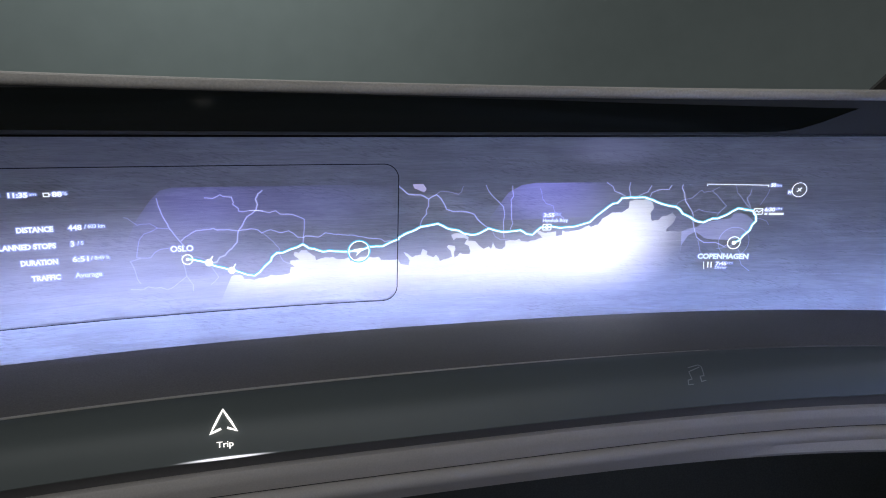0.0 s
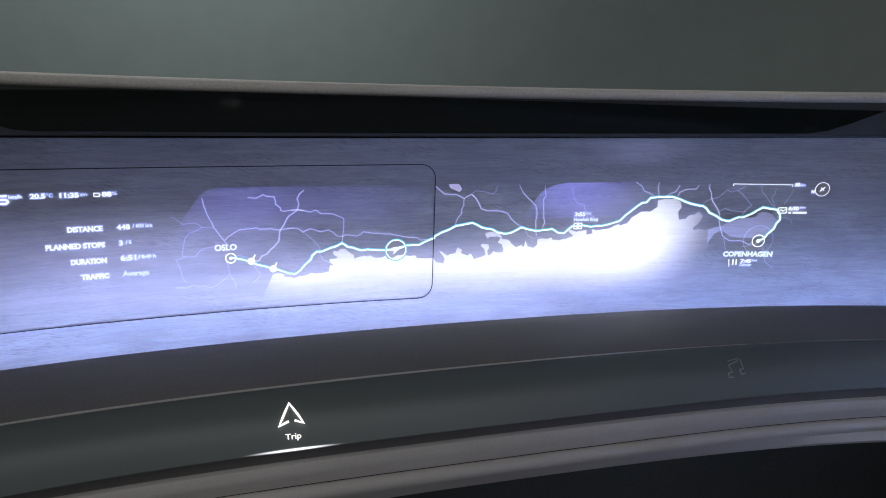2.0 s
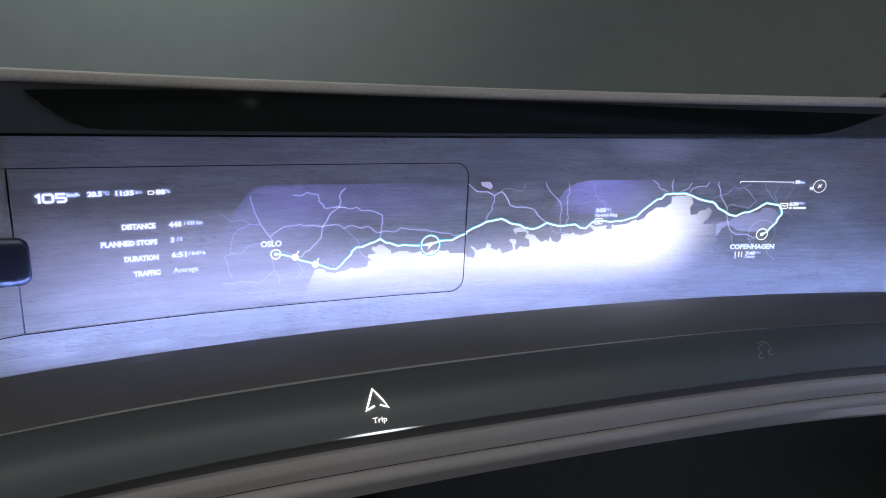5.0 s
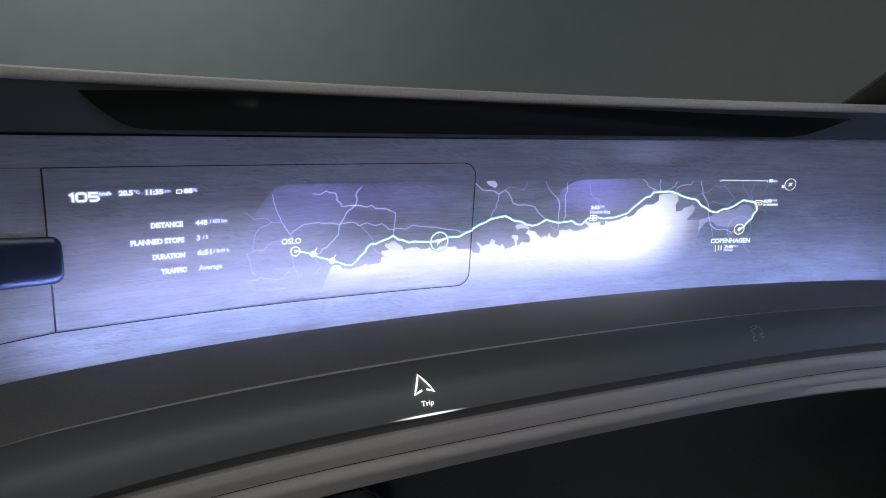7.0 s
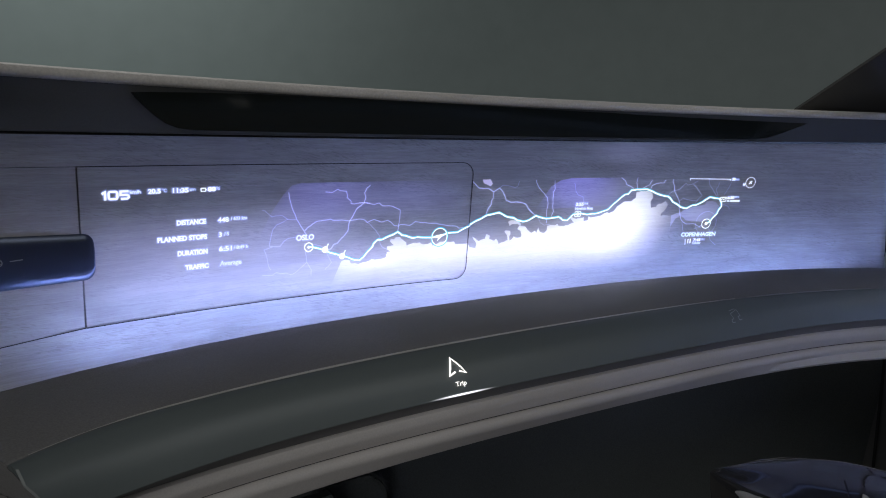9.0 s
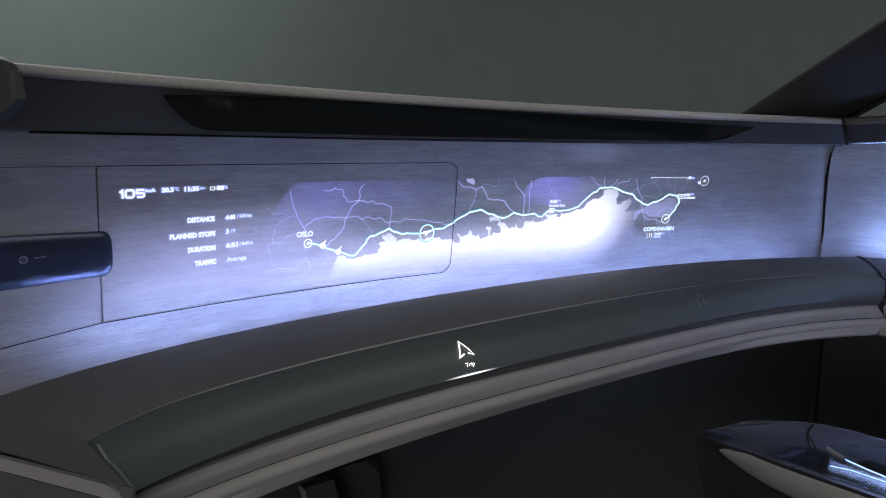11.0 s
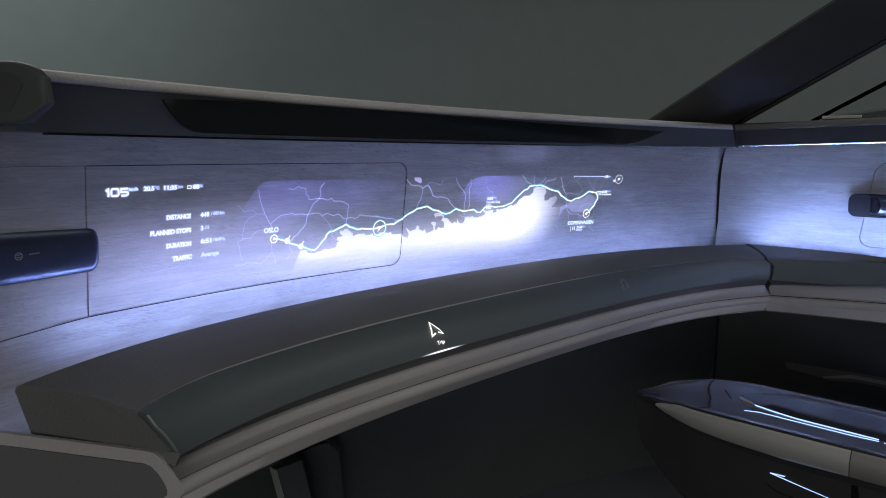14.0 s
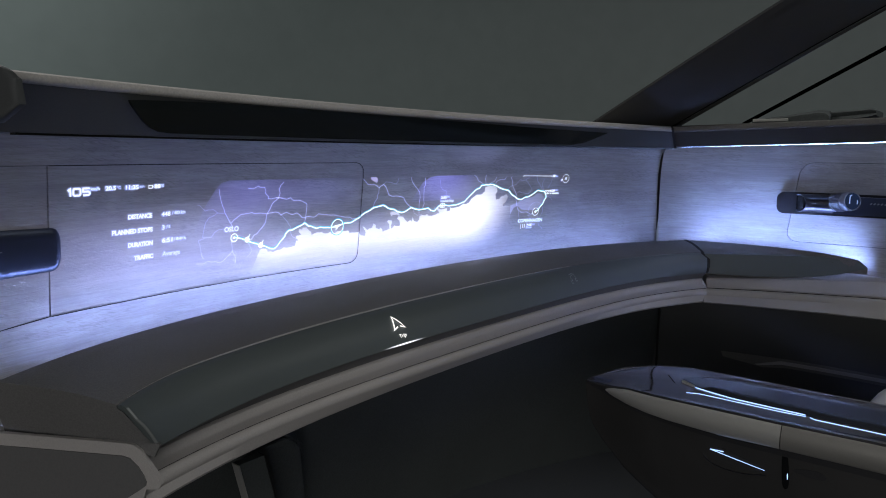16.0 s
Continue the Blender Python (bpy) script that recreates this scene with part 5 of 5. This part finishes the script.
def pod_line(points, w0, w1, mat_up=0.0016):
    """A thin line on the crest through (u, y), its half width going from w0 to w1."""
    rows = []
    for i in range(25):
        f = i / 24 * (len(points) - 1)
        k = min(int(f), len(points) - 2)
        u, y = (points[k][j] + (points[k + 1][j] - points[k][j]) * (f - k) for j in (0, 1))
        h = (w0 + (w1 - w0) * i / 24) * min(1.0, 0.25 + i / 5, 0.25 + (24 - i) / 5)
        rows.append([pod_top(u - h, y, mat_up), pod_top(u + h, y, mat_up + 0.0001), pod_top(u + h, y, -0.001), pod_top(u - h, y, -0.001)])
    return loft(rows)


part("pull_strip", pod_line([(0.955, 0.2495), (0.90, 0.2435), (0.85, 0.2370), (0.80, 0.2300)], 0.034, 0.012, 0.0020), INLAY, pod, "pale satin strip at the lid's nose")
part("light_line", pod_line([(0.795, 0.2290), (0.775, 0.226), (0.70, 0.207), (0.635, 0.181), (0.615, 0.140), (0.60, 0.108)], 0.002, 0.004, 0.0010), POD_LIGHT, pod, "thin blue light line")
part("light_line", pod_line([(0.47, 0.2314), (0.54, 0.2174), (0.53, 0.1793), (0.52, 0.1327), (0.545, 0.107)], 0.0025, 0.0045, 0.0006), POD_LIGHT, pod, "thin blue light line")
part("light_line", pod_line([(0.54, 0.103), (0.49, 0.098), (0.485, 0.04), (0.48, -0.06)], 0.004, 0.006, 0.0006), POD_LIGHT, pod, "thin blue light line")
part("seam", loft([[pod_top(u, y, 0.0006), pod_top(u, y - 0.0012, 0.0006), pod_top(u, y - 0.0012, -0.002), pod_top(u, y, -0.002)] for u, y in ((0.84, 0.2562), (1.0, 0.2635), (1.2, 0.2725))]), SLOT_BLACK, pod)


def flank(points, width):
    rows = []
    for i in range(13):
        f = i / 12 * (len(points) - 1)
        k = min(int(f), len(points) - 2)
        y, z = (points[k][j] + (points[k + 1][j] - points[k][j]) * (f - k) for j in (0, 1))
        x = pod_frame(y)[0]
        h = width * (0.3 + 0.7 * (1 - i / 12))
        rows.append([Vector((x - 0.0012, y, z - h)), Vector((x - 0.0016, y, z + h)), Vector((x + 0.002, y, z + h)), Vector((x + 0.002, y, z - h))])
    return loft(rows)


part("pocket_light", flank([(0.176, 0.3975), (0.190, 0.3965), (0.165, 0.393), (0.134, 0.389)], 0.0004), POD_LIGHT, pod, "small blue light in the flank")


def flank_sheet(outline, lift):
    """A thin inlay flush with the left flank: outline in (y, z)."""
    outline = [(p.x, p.y) for p in smooth_ring([(y, z, 0) for y, z in outline], 4)]
    return sheet([outline], lambda y, z, off: Vector((pod_frame(y)[0] - off, y, z)), 0.0012, step=0.012, lift=lift)


part("pocket", flank_sheet([(0.197, 0.3905), (0.190, 0.3975), (0.180, 0.4005), (0.165, 0.3985), (0.134, 0.3900), (0.136, 0.3845), (0.155, 0.3800), (0.176, 0.3795), (0.190, 0.3830)], 0.0004), UNDER, pod, "dark grip pocket")
part("pocket_rim", flank_sheet([(0.1975, 0.3890), (0.190, 0.3822), (0.176, 0.3786), (0.155, 0.3791), (0.135, 0.3836), (0.1345, 0.3828), (0.155, 0.3782), (0.176, 0.3777), (0.1905, 0.3813)], 0.0010), CHROME, pod, "dark chrome rim")
part("slit", flank_sheet([(0.1185, 0.4160), (0.1140, 0.4160), (0.1100, 0.3800), (0.1160, 0.3790)], 0.0005), SLOT_BLACK, pod, "black slit across the flank")
part("slit_light", flank_sheet([(0.1123, 0.3920), (0.1117, 0.3920), (0.1113, 0.3870), (0.1119, 0.3870)], 0.0016), POD_LIGHT, pod, "tiny blue light")
part("trim_strip", flank_sheet([(0.1070, 0.3970), (0.1000, 0.4010), (0.0850, 0.4025), (0.0770, 0.3990), (0.0800, 0.3950), (0.0950, 0.3945)], 0.0006), SMOKED, pod, "dark chrome strip")
part("foot", loft([smooth_ring([(x0, y0, z), (x1, y0, z), (x1, y1, z), (x0, y1, z)], 4) for x0, x1, y0, y1, z in ((0.16, 0.24, 0.06, -0.20, 0.34), (0.165, 0.235, 0.05, -0.20, 0.2), (0.15, 0.25, 0.07, -0.22, 0.0))]), DARK, pod, "black foot")

# ---- footwell ----
tagged(finish(sheet([[(-0.86, 0.0), (0.96, 0.0), (0.96, 0.41), (-0.86, 0.41)]], lambda u, z, off: Vector((on_wood(u, 0.45, off).x, on_wood(u, 0.45, off).y - 0.02 + 0.12 * (0.41 - z), z)), 0.02), "wall_north", FELT),
                  "black footwell wall under the dashboard", "footwell wall", kind="structure")
part("seam", box_bm(0.9115, 0.549, 0.03, 0.9145, 0.553, 0.405), RUBBER, door, "black gap before the door lining")
bracket = thing("footwell_bracket", "dark grey bracket plate with a bright edge under the dashboard", "bracket")
PLATE = ((-0.0860, -0.0440, 0.2785), (-0.0720, -0.0300, 0.2200), (-0.0400, 0.0020, 0.08), (-0.030, 0.026, 0.0))
part("plate", loft([[Vector((x0, 0.76, z)), Vector((x1, 0.76, z)), Vector((x1, 0.775, z)), Vector((x0, 0.775, z))] for x0, x1, z in PLATE]), DARK, bracket)
part("edge", loft([[Vector((x0 - 0.002, 0.758, z)), Vector((x0, 0.758, z)), Vector((x0, 0.774, z)), Vector((x0 - 0.002, 0.774, z))] for x0, x1, z in PLATE]), INLAY, bracket, "bright metal edge")
part("edge", loft([[Vector((x1, 0.7585, z)), Vector((x1 + 0.0022, 0.7585, z)), Vector((x1 + 0.0022, 0.774, z)), Vector((x1, 0.774, z))] for x0, x1, z in PLATE]), RUBBER, bracket, "black edge strip")
footrest = thing("footrest", "dark grey rounded footrest pad on the footwell wall", "footrest")
part("pad", bevelled(sheet([rounded(-0.042, 0.12, 0.062, 0.272, 0.03)], lambda u, z, off: Vector((u + 0.18 * (0.2 - z), 0.800 - off + 0.12 * (0.272 - z), z)), 0.006, step=0.05, lift=0.006), 0.002, 2), REST, footrest)

# ---- passenger seat, only its front corner in view ----
seat = thing("passenger_seat", "pale grey leather passenger seat cushion", "seat")


def seat_ring(z, grow):
    """The cushion's plan at one height: a wide oval."""
    pts = []
    for i in range(48):
        c, k = math.cos(2 * math.pi * i / 48), math.sin(2 * math.pi * i / 48)
        pts.append(Vector((0.67 + (0.21 + grow) * math.copysign(abs(c) ** 0.8, c), -0.17 + (0.277 + grow) * math.copysign(abs(k) ** 0.8, k), z)))
    return pts


part("cushion", loft([seat_ring(z, g) for z, g in ((0.18, -0.03), (0.20, -0.006), (0.27, 0.0), (0.305, -0.004), (0.322, -0.014), (0.331, -0.034), (0.334, -0.08))]), SEAT, seat, sharp=60)
part("base", loft([[Vector((x, y, z)) for x, y in ((0.55, -0.36), (0.79, -0.36), (0.79, 0.0), (0.55, 0.0))] for z in (0.0, 0.185)]), DARK, seat, "black seat base")
